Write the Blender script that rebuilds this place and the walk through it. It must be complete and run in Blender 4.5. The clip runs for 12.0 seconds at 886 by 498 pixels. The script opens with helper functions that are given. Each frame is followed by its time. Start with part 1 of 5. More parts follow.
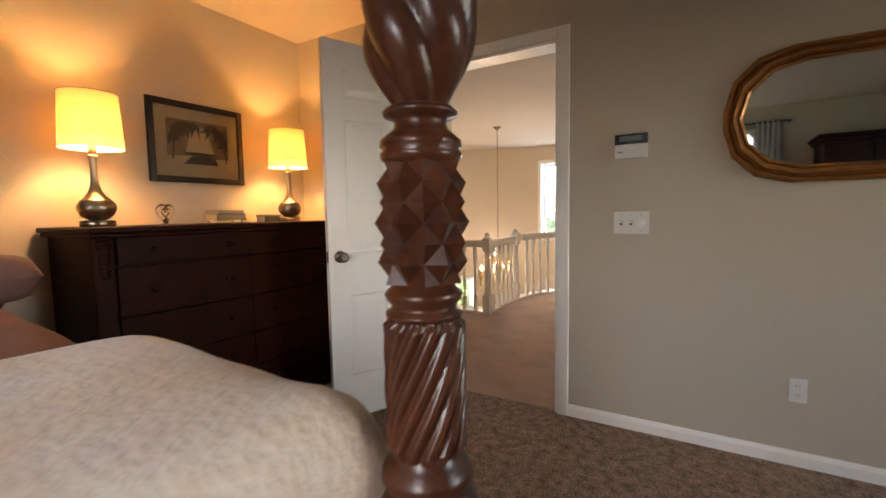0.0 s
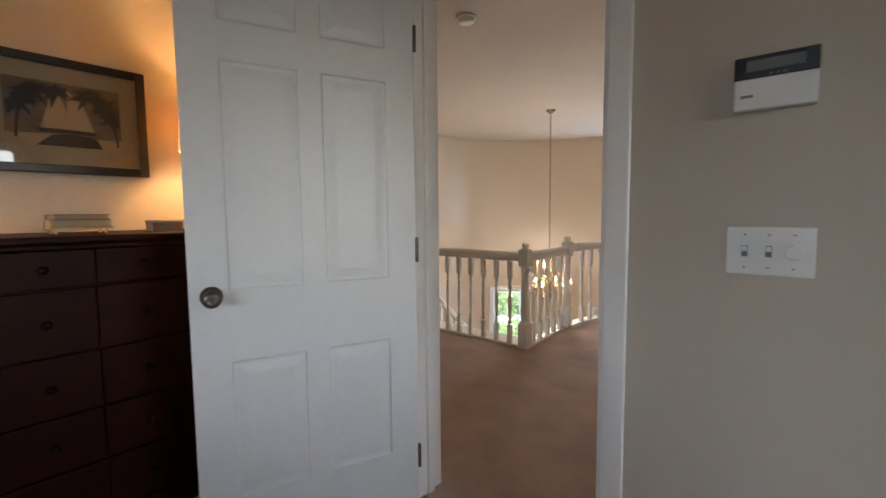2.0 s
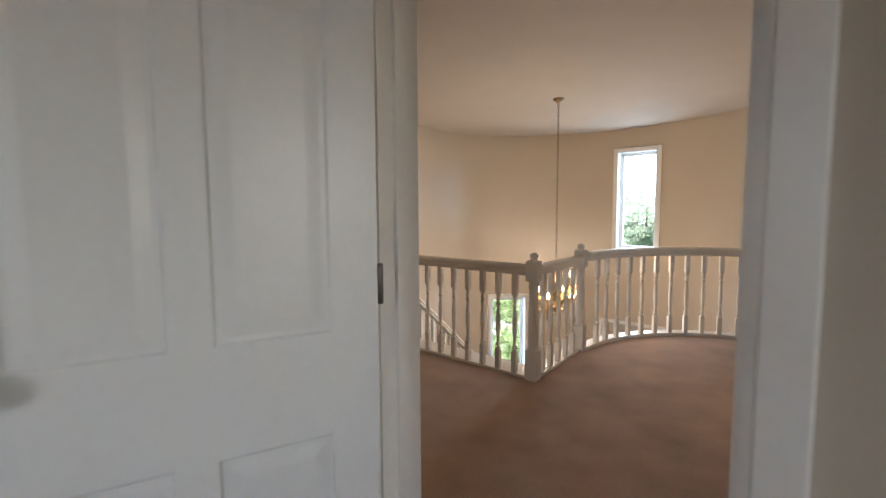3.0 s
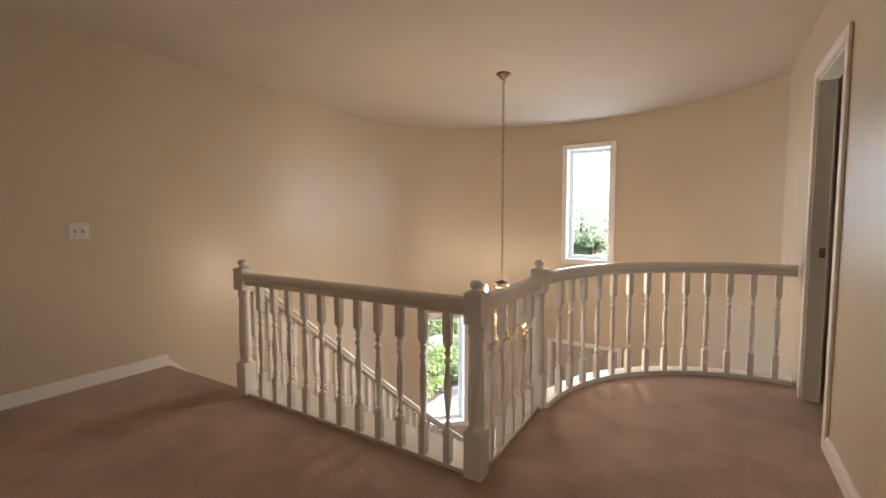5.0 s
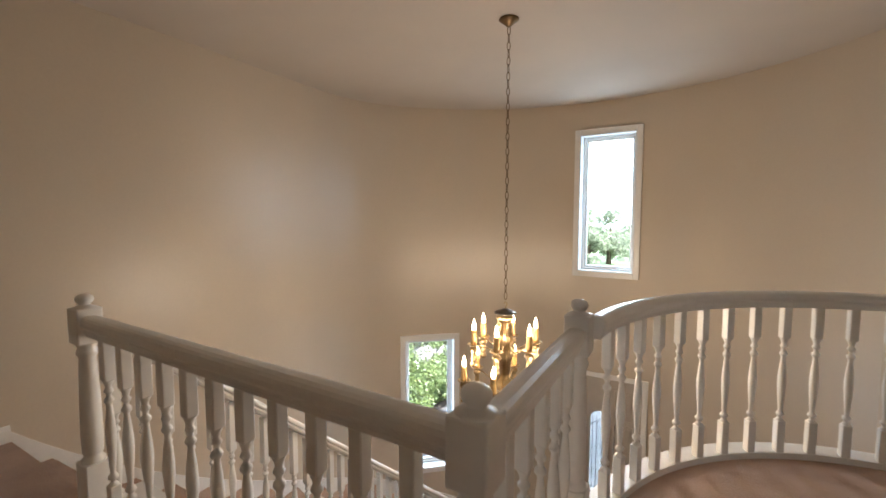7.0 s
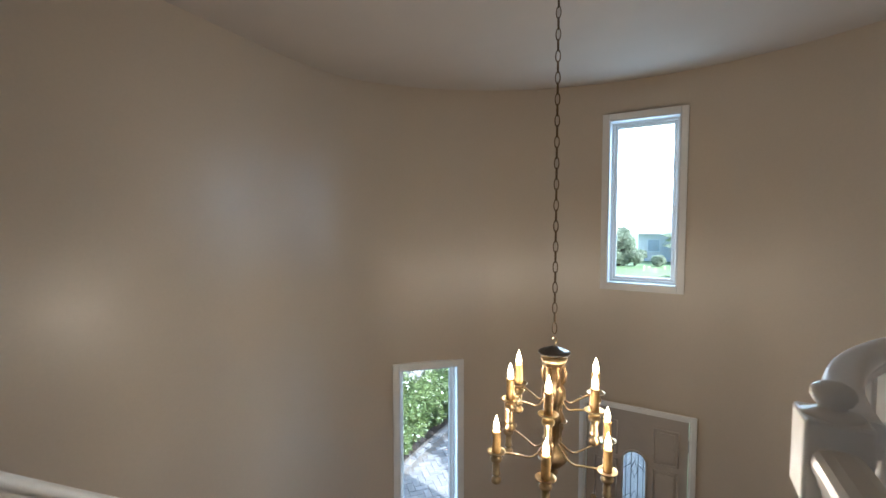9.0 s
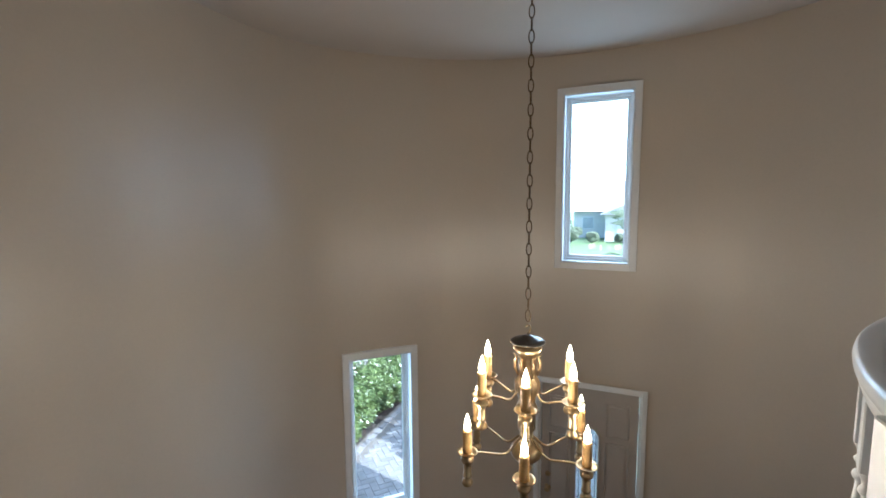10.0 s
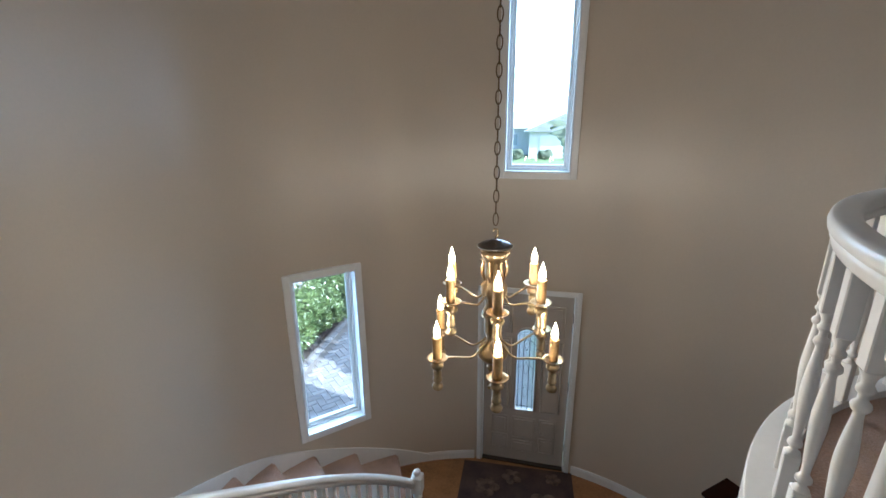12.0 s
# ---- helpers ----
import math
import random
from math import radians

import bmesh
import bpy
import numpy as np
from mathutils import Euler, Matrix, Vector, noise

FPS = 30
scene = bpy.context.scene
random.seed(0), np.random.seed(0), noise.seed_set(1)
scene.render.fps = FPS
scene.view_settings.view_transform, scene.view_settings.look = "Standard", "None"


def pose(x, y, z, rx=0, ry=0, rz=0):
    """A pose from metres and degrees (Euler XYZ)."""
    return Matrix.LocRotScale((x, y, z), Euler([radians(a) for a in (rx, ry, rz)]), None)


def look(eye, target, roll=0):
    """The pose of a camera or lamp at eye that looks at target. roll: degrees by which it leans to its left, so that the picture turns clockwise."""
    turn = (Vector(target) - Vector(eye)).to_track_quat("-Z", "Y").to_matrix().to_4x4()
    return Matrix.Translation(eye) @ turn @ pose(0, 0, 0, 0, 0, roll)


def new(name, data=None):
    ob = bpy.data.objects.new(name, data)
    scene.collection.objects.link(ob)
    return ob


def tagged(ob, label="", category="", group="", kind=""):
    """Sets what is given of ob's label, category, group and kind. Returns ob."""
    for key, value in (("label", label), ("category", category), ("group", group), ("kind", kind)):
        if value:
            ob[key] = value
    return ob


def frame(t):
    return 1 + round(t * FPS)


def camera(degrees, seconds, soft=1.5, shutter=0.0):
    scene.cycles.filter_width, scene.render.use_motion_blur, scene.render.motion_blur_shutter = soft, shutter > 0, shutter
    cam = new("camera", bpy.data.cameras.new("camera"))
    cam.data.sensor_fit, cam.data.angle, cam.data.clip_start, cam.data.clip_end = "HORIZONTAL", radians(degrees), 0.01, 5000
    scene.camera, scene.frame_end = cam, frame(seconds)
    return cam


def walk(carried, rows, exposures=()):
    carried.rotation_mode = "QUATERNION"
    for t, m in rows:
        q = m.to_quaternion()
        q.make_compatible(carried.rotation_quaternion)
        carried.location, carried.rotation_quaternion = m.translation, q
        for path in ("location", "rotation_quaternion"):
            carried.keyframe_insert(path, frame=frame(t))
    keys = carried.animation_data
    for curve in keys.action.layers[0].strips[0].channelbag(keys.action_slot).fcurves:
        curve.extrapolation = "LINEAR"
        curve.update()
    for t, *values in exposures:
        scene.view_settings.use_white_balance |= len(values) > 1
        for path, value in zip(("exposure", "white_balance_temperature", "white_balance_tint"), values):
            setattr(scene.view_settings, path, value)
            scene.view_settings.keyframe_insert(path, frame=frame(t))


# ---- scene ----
cam = camera(90.4, 12.0, soft=1.5, shutter=0.4)
PATH = [
    (0, (1.455, -2.395, 1.136), (0.422, -0.69, 0.977), -1.0),
    (0.5, (1.438, -2.119, 1.145), (0.314, -0.471, 0.992), -0.8),
    (1, (1.401, -1.821, 1.157), (0.208, -0.224, 1.003), -0.8),
    (1.5, (1.333, -1.529, 1.171), (0.087, 0.028, 1.014), -0.8),
    (2, (1.187, -1.255, 1.168), (-0.09, 0.276, 1.008), -0.5),
    (2.5, (0.999, -0.984, 1.189), (-0.283, 0.543, 1.027), -0.4),
    (4.5, (0.28, 0.066, 1.195), (-0.812, 1.735, 1.05), 0.1),
    (5, (0.226, 0.32, 1.189), (-0.817, 2.021, 1.049), -0.1),
    (5.5, (0.121, 0.566, 1.189), (-0.905, 2.276, 1.045), -0.1),
    (6, (-0.023, 0.827, 1.208), (-1.04, 2.543, 1.058), 0.0),
    (6.5, (-0.159, 1.095, 1.202), (-1.178, 2.81, 1.06), -0.1),
    (7, (-0.313, 1.334, 1.228), (-1.321, 3.054, 1.079), 0.1),
    (7.5, (-0.495, 1.543, 1.233), (-1.501, 3.266, 1.087), -0.1),
    (9.5, (-1.02, 2.118, 1.187), (-1.876, 3.921, 1.063), -0.4),
    (10, (-1.105, 2.192, 1.19), (-1.802, 4.054, 0.972), -0.5),
    (10.5, (-1.169, 2.239, 1.163), (-1.727, 4.133, 0.845), -0.5),
    (11, (-1.225, 2.255, 1.139), (-1.692, 4.156, 0.726), -0.4),
    (11.5, (-1.266, 2.266, 1.121), (-1.672, 4.159, 0.62), -0.5),
    (12, (-1.288, 2.264, 1.102), (-1.652, 4.146, 0.53), -0.7),
]
walk(cam, [(t, look(eye, target, roll)) for t, eye, target, roll in PATH],
     exposures=[(0.0, 3.2, 6600, 13), (0.6, 3.2, 5900, 12), (1.6, 3.0, 5500, 10), (2.7, 2.75, 5650, 10), (4.5, 2.7, 6200, 12), (7.5, 2.3, 5600, 8), (9.5, 1.8, 4950, 4), (12.0, 1.9, 4750, 4)])

# ---- world and sun ----
world = bpy.data.worlds.new("sky")
scene.world = world
world.use_nodes = True
wn = world.node_tree
sky = wn.nodes.new("ShaderNodeTexSky")
sky.sky_type = 'NISHITA'
sky.sun_disc = False
sky.dust_density = 2.5
sky.sun_elevation, sky.sun_rotation = radians(39.7), radians(105.5)
wn.nodes["Background"].inputs[1].default_value = 0.15
wn.links.new(sky.outputs[0], wn.nodes["Background"].inputs[0])
sun = new("sun", bpy.data.lights.new("sun", 'SUN'))
sun.data.energy, sun.data.angle, sun.data.color = 5.0, radians(0.5), (1.0, 0.95, 0.87)
sun.matrix_world = look((0, 0, 20), (-0.72 * 20, 0.20 * 20, 20 - 0.62 * 20))


def area_lamp(name, eye, target, w, h, power, color, spread=180):
    ob = new(name, bpy.data.lights.new(name, 'AREA'))
    ob.data.shape, ob.data.size, ob.data.size_y = 'RECTANGLE', w, h
    ob.data.energy, ob.data.color, ob.data.spread = power, color, radians(spread)
    ob.matrix_world = look(eye, target)
    return ob


def point_lamp(name, at, power, color, radius=0.02):
    ob = new(name, bpy.data.lights.new(name, 'POINT'))
    ob.data.energy, ob.data.color, ob.data.shadow_soft_size = power, color, radius
    ob.location = at
    return ob


# daylight entering the openings
area_lamp("bedroom_daylight", (1.325, -4.78, 1.48), (0.65, -2.4, 0.80), 1.2, 1.2, 0.72, (0.98, 0.94, 0.90), 46)
area_lamp("bedroom_side_daylight", (4.68, -0.95, 1.45), (1.0, -1.0, 0.0), 1.2, 1.2, 1.05, (0.62, 0.82, 1.0))
area_lamp("upper_window_daylight", (-1.205, 6.452, 1.37), (-1.35, 3.85, 1.37), 0.46, 1.38, 2.2, (0.70, 0.87, 1.0))
area_lamp("lower_window_daylight", (-3.113, 5.775, -1.03), (-1.35, 3.85, -1.03), 0.46, 1.44, 2.4, (0.70, 0.87, 1.0))

# ---- materials ----
CREAM = (1.0, 0.72, 0.38)


def mat(name, color, rough=0.6, metal=0.0, var=0.12, scale=6.0, fine=60.0, bump=0.1, dist=0.002, spec=0.5, coat=0.0, per_object=0.0,
        sheen=0.0, second=None, wf=0.35):
    m = bpy.data.materials.new(name)
    m.use_nodes = True
    nt = m.node_tree
    b = nt.nodes["Principled BSDF"]
    L = nt.links.new
    tc = nt.nodes.new("ShaderNodeTexCoord")
    n1 = nt.nodes.new("ShaderNodeTexNoise")
    n1.inputs["Scale"].default_value, n1.inputs["Detail"].default_value = scale, 4
    n2 = nt.nodes.new("ShaderNodeTexNoise")
    n2.inputs["Scale"].default_value, n2.inputs["Detail"].default_value = fine, 3
    L(tc.outputs["Object"], n1.inputs["Vector"])
    L(tc.outputs["Object"], n2.inputs["Vector"])
    ramp = nt.nodes.new("ShaderNodeMix")
    ramp.data_type = 'RGBA'
    c2 = second or tuple(c * (1 - 2 * var) for c in color)
    ramp.inputs["A"].default_value = (*color, 1)
    ramp.inputs["B"].default_value = (*c2, 1)
    add = nt.nodes.new("ShaderNodeMath")
    add.operation = 'MULTIPLY_ADD'
    L(n2.outputs["Fac"], add.inputs[0])
    add.inputs[1].default_value = wf
    half = nt.nodes.new("ShaderNodeMath")
    half.operation = 'MULTIPLY'
    L(n1.outputs["Fac"], half.inputs[0])
    half.inputs[1].default_value = 1 - wf
    L(half.outputs[0], add.inputs[2])
    mr = nt.nodes.new("ShaderNodeMapRange")
    mr.inputs["From Min"].default_value, mr.inputs["From Max"].default_value = 0.35, 0.65
    L(add.outputs[0], mr.inputs["Value"])
    L(mr.outputs[0], ramp.inputs["Factor"])
    out = ramp.outputs["Result"]
    if per_object:
        oi = nt.nodes.new("ShaderNodeObjectInfo")
        hsv = nt.nodes.new("ShaderNodeHueSaturation")
        mr2 = nt.nodes.new("ShaderNodeMapRange")
        mr2.inputs["To Min"].default_value, mr2.inputs["To Max"].default_value = 1 - per_object, 1 + per_object
        L(oi.outputs["Random"], mr2.inputs["Value"])
        L(mr2.outputs[0], hsv.inputs["Value"])
        L(out, hsv.inputs["Color"])
        out = hsv.outputs["Color"]
    L(out, b.inputs["Base Color"])
    b.inputs["Roughness"].default_value = rough
    b.inputs["Metallic"].default_value = metal
    b.inputs["Specular IOR Level"].default_value = spec
    b.inputs["Coat Weight"].default_value = coat
    b.inputs["Sheen Weight"].default_value = sheen
    if bump:
        bp = nt.nodes.new("ShaderNodeBump")
        bp.inputs["Strength"].default_value, bp.inputs["Distance"].default_value = bump, dist
        L(n2.outputs["Fac"], bp.inputs["Height"])
        L(bp.outputs["Normal"], b.inputs["Normal"])
    return m


def emitter(name, color, power):
    m = bpy.data.materials.new(name)
    m.use_nodes = True
    b = m.node_tree.nodes["Principled BSDF"]
    b.inputs["Base Color"].default_value = (*color, 1)
    b.inputs["Emission Color"].default_value = (*color, 1)
    b.inputs["Emission Strength"].default_value = power
    return m


def glass_mat(name, tint=(1, 1, 1), rough=0.0):
    m = bpy.data.materials.new(name)
    m.use_nodes = True
    b = m.node_tree.nodes["Principled BSDF"]
    b.inputs["Base Color"].default_value = (*tint, 1)
    b.inputs["Transmission Weight"].default_value = 1.0
    b.inputs["Roughness"].default_value = rough
    b.inputs["IOR"].default_value = 1.45
    return m


M_WALL = mat("wall_paint_beige", (0.60, 0.51, 0.395), 0.35, var=0.03, scale=1.2, fine=60, bump=0.05, dist=0.0006, spec=0.62)
M_BEDWALL = mat("bedroom_wall_paint", (0.53, 0.47, 0.38), 0.55, var=0.03, scale=1.0, fine=90, bump=0.12, dist=0.001)
# off-white ceilings taken down to beige: their dim light is put into the colour
M_CEIL = mat("dimmed_ceiling_paint", (0.58, 0.51, 0.43), 0.8, var=0.03, scale=2, fine=120, bump=0.3, dist=0.002)
M_TRIM = mat("white_trim_paint", (0.86, 0.84, 0.80), 0.32, var=0.03, scale=4, fine=40, bump=0.04, dist=0.001)
M_DOOR = mat("white_door_paint", (0.74, 0.74, 0.72), 0.35, var=0.03, scale=3, fine=50, bump=0.06, dist=0.001)
M_CARPET = mat("tan_carpet", (0.60, 0.405, 0.295), 0.95, var=0.21, wf=0.45, scale=3.2, fine=130, bump=0.9, dist=0.006, spec=0.1, sheen=0.3)
M_BEDCARPET = mat("brown_bedroom_carpet", (0.44, 0.31, 0.22), 0.95, var=0.40, wf=0.55, scale=22, fine=95, bump=1.0, dist=0.014, spec=0.1)
M_DARKWOOD = mat("dark_mahogany", (0.030, 0.0075, 0.003), 0.45, var=0.25, scale=9, fine=70, bump=0.05, dist=0.001, spec=0.10)
M_POST = mat("carved_mahogany", (0.115, 0.034, 0.013), 0.34, wf=0.45, scale=11, fine=70, bump=0.12, dist=0.001, coat=0.12, second=(0.038, 0.010, 0.005))
M_BRASS = mat("aged_brass", (0.56, 0.42, 0.23), 0.3, metal=1.0, var=0.15, scale=20, fine=90, bump=0.04, dist=0.001)
M_BRONZE = mat("aged_bronze", (0.22, 0.15, 0.08), 0.35, metal=1.0, var=0.15, scale=20, fine=90, bump=0.04, dist=0.001)
M_NICKEL = mat("brushed_nickel", (0.42, 0.35, 0.27), 0.33, metal=1.0, var=0.08, scale=8, fine=120, bump=0.04, dist=0.0005)
M_PEWTER = mat("dark_pewter", (0.16, 0.14, 0.12), 0.35, metal=1.0, var=0.1, scale=30, fine=90, bump=0.03, dist=0.0005)
M_BRONZEK = mat("blackened_bronze", (0.03, 0.02, 0.014), 0.5, metal=1.0, var=0.15, scale=30, fine=90, bump=0.03, dist=0.0005)
M_GLASS = glass_mat("window_glass")

M_OAK = mat("oak_floor", (0.42, 0.19, 0.06), 0.3, var=0.2, scale=5, fine=40, per_object=0.15)
# green lightened towards the overexposed daylight outside
M_LAWN = mat("lawn", (0.15, 0.23, 0.08), 0.9, var=0.3, scale=2, fine=30)
M_GOLD = mat("gilded_frame", (0.42, 0.19, 0.055), 0.36, metal=0.45, var=0.2, scale=10, fine=60, bump=0.03, dist=0.0005)
M_FUR = mat("cream_fur_throw", (0.93, 0.84, 0.76), 0.95, wf=0.25, scale=4.5, fine=42, bump=0.7, dist=0.008, spec=0.1, sheen=0.3, second=(0.84, 0.66, 0.46))
M_BLANKET = mat("dusty_rose_blanket", (0.36, 0.155, 0.085), 0.9, var=0.10, scale=8, fine=250, bump=0.5, dist=0.002, sheen=0.05)
M_PILLOW = mat("mauve_pillow_fabric", (0.22, 0.12, 0.105), 0.85, var=0.08, scale=8, fine=250, bump=0.5, dist=0.002)
M_BLACK = mat("black_plastic", (0.012, 0.012, 0.013), 0.25, var=0.05, bump=0)
M_PLASTIC = mat("white_plastic", (0.75, 0.74, 0.71), 0.35, var=0.02, bump=0)
M_BLIND = mat("cream_lacquer", (0.52, 0.43, 0.30), 0.4, var=0.06, scale=12, fine=80, bump=0.03)
# the pale base colour paints hazy sky reflection onto the neighbour's panes
M_HAZE = mat("painted_sky_reflection", (0.45, 0.50, 0.55), 0.1, var=0.05, bump=0)
M_LCD = mat("grey_display", (0.16, 0.19, 0.18), 0.15, var=0.05, bump=0)
M_VINYL = mat("white_vinyl", (0.80, 0.82, 0.83), 0.3, var=0.03, scale=5, fine=60, bump=0.03)
# amber base colour imitates bulb glow through the ivory sleeves
M_CANDLE = mat("amber_glow_candle_sleeve", (0.72, 0.46, 0.17), 0.4, var=0.1, scale=40, fine=90, bump=0.05)
M_BULB = emitter("lit_bulb", (1.0, 0.78, 0.45), 6.5)
M_RUG = mat("dark_floral_rug", (0.035, 0.02, 0.018), 0.95, var=0.3, scale=5, fine=90, bump=0.6, dist=0.004, second=(0.10, 0.06, 0.045))
M_FDOOR = mat("front_door_taupe", (0.50, 0.44, 0.37), 0.4, var=0.05, scale=6, fine=70, bump=0.08)
M_LEAD = mat("lead_came", (0.10, 0.10, 0.10), 0.4, metal=0.8, bump=0)
M_CURTAIN = mat("pale_curtain_linen", (0.55, 0.54, 0.50), 0.9, var=0.08, scale=10, fine=200, bump=0.4)
M_PAPER = mat("beige_mat_board", (0.44, 0.34, 0.21), 0.9, var=0.04, bump=0.05)
M_FRAME = mat("black_brown_frame", (0.016, 0.010, 0.007), 0.35, var=0.2, scale=20, fine=90)
M_PAVER = mat("grey_paver", (0.20, 0.19, 0.185), 0.85, var=0.2, scale=6, fine=60, bump=0.4, dist=0.004, per_object=0.18)
M_MORTAR = mat("paver_sand", (0.16, 0.14, 0.12), 0.95, var=0.2, scale=8, fine=80, bump=0.5)


def leaf_mat(name, color, second, rough, thin, fine):
    """Leaves: a glossy face over a blade that lets part of the sun through."""
    m = mat(name, color, rough, scale=3, fine=fine, wf=0.6, bump=0.1, second=second)
    nt = m.node_tree
    b = nt.nodes["Principled BSDF"]
    tr = nt.nodes.new("ShaderNodeBsdfTranslucent")
    mix = nt.nodes.new("ShaderNodeMixShader")
    mix.inputs[0].default_value = thin
    nt.links.new(b.inputs["Base Color"].links[0].from_socket, tr.inputs[0])
    nt.links.new(b.outputs[0], mix.inputs[1])
    nt.links.new(tr.outputs[0], mix.inputs[2])
    nt.links.new(mix.outputs[0], nt.nodes["Material Output"].inputs[0])
    return m


# dark and light tones paint shaded gaps and sunlit highlights into the shrubs
M_LEAF = leaf_mat("shrub_leaf", (0.03, 0.06, 0.02), (0.19, 0.24, 0.08), 0.32, 0.15, 30)
# tree leaves coloured paler than foliage, to look overexposed and hazy
M_LEAF2 = leaf_mat("tree_leaf", (0.16, 0.20, 0.13), (0.28, 0.32, 0.22), 0.45, 0.45, 30)
M_BARK = mat("bark", (0.12, 0.09, 0.06), 0.9, var=0.3, scale=12, fine=60, bump=0.8, dist=0.01)
# roof and siding lightened: overexposure is put into their base colours
M_ROOF = mat("overexposed_grey_shingles", (0.42, 0.43, 0.45), 0.9, var=0.2, scale=3, fine=30, bump=0.4, dist=0.01)
M_SIDING = mat("overexposed_siding", (0.74, 0.74, 0.73), 0.7, var=0.05, scale=2, fine=30)
M_ROCK = mat("grey_rock", (0.32, 0.31, 0.30), 0.9, var=0.25, scale=5, fine=40, bump=0.6, dist=0.02)


def shade_mat(name, cloth, glow, thin):
    """A thin fabric shade that lets the lamp's light through."""
    m = bpy.data.materials.new(name)
    m.use_nodes = True
    nt = m.node_tree
    nt.nodes.remove(nt.nodes["Principled BSDF"])
    d = nt.nodes.new("ShaderNodeBsdfDiffuse")
    tr = nt.nodes.new("ShaderNodeBsdfTranslucent")
    d.inputs[0].default_value = (*cloth, 1)
    tr.inputs[0].default_value = (*glow, 1)
    mix = nt.nodes.new("ShaderNodeMixShader")
    mix.inputs[0].default_value = thin
    nt.links.new(d.outputs[0], mix.inputs[1])
    nt.links.new(tr.outputs[0], mix.inputs[2])
    nt.links.new(mix.outputs[0], nt.nodes["Material Output"].inputs[0])
    return m


M_SHADE = shade_mat("lamp_shade_fabric", (0.70, 0.58, 0.40), (0.80, 0.48, 0.18), 0.10)
M_SHADEBAND = shade_mat("shade_hem", (0.78, 0.70, 0.56), (0.85, 0.66, 0.42), 0.085)


def mirror_mat():
    m = bpy.data.materials.new("mirror_silver")
    m.use_nodes = True
    b = m.node_tree.nodes["Principled BSDF"]
    b.inputs["Base Color"].default_value = (0.88, 0.89, 0.88, 1)
    b.inputs["Metallic"].default_value, b.inputs["Roughness"].default_value = 1.0, 0.02
    return m


M_MIRROR = mirror_mat()

# ---- mesh helpers ----


def mesh_ob(name, bm, material, parent=None, label=""):
    me = bpy.data.meshes.new(name)
    bmesh.ops.recalc_face_normals(bm, faces=bm.faces)
    bm.to_mesh(me)
    bm.free()
    for m in (material if isinstance(material, (list, tuple)) else [material]):
        me.materials.append(m)
    ob = new(name, me)
    ob.parent = parent
    if label:
        ob["label"] = label
    return ob


def part(name, bm, material, parent, label=""):
    return mesh_ob(name, bm, material, parent, label)


def structure(name, bm, material, label, category, parent=None):
    return tagged(mesh_ob(name, bm, material, parent), label, category, kind="structure")


def thing(name, label, category, at=(0, 0, 0), rz=0, group=""):
    ob = new(name)
    ob.empty_display_size = 0.1
    ob.matrix_basis = pose(*at, 0, 0, rz)
    return tagged(ob, label, category, group)


def box(bm, x0, x1, y0, y1, z0, z1, bevel=0.0, seg=2, m=None):
    vs = [bm.verts.new((x, y, z)) for z in (z0, z1) for y in (y0, y1) for x in (x0, x1)]
    if m is not None:
        for v in vs:
            v.co = m @ v.co
    fs = [bm.faces.new([vs[i] for i in q]) for q in ((0, 2, 3, 1), (4, 5, 7, 6), (0, 1, 5, 4), (2, 6, 7, 3), (0, 4, 6, 2), (1, 3, 7, 5))]
    if bevel:
        es = list({e for f in fs for e in f.edges})
        bmesh.ops.bevel(bm, geom=es, offset=bevel, segments=seg, affect='EDGES', profile=0.5)
    return bm


def lathe(bm, profile, seg=24, at=(0, 0, 0), twist=None, smooth=True, cap=True):
    """Spin (r, z) rows about the z axis. twist(a, z) scales the radius."""
    rows = []
    for r, z in profile:
        row = []
        for i in range(seg):
            a = 2 * math.pi * i / seg
            k = r * (twist(a, z) if twist else 1)
            row.append(bm.verts.new((at[0] + k * math.cos(a), at[1] + k * math.sin(a), at[2] + z)))
        rows.append(row)
    for lo, hi in zip(rows, rows[1:]):
        for i in range(seg):
            f = bm.faces.new((lo[i], lo[(i + 1) % seg], hi[(i + 1) % seg], hi[i]))
            f.smooth = smooth
    if cap:
        bm.faces.new(rows[0][::-1])
        bm.faces.new(rows[-1])
    return bm


def sweep(bm, path, profile, closed=False, up=Vector((0, 0, 1)), smooth=False, cap=True):
    """Carry a profile of (side, height) points along a path; sections stay upright."""
    path = [Vector(p) for p in path]
    n = len(path)
    rings = []
    for i, p in enumerate(path):
        a = path[i - 1] if (i or closed) else p
        b = path[(i + 1) % n] if (i < n - 1 or closed) else p
        d1, d2 = (p - a), (b - p)
        d1.z = d2.z = 0
        d1 = d1.normalized() if d1.length > 1e-6 else d2.normalized()
        d2 = d2.normalized() if d2.length > 1e-6 else d1
        t = (d1 + d2).normalized()
        k = 1 / max(0.4, t.dot(d2))
        side = Vector((t.y, -t.x, 0)) * k
        rings.append([bm.verts.new(p + side * s + up * h) for s, h in profile])
    m = len(profile)
    for i in range(n if closed else n - 1):
        r0, r1 = rings[i], rings[(i + 1) % n]
        for j in range(m):
            f = bm.faces.new((r0[j], r0[(j + 1) % m], r1[(j + 1) % m], r1[j]))
            f.smooth = smooth
    if cap and not closed:
        bm.faces.new(rings[0])
        bm.faces.new(rings[-1][::-1])
    return bm


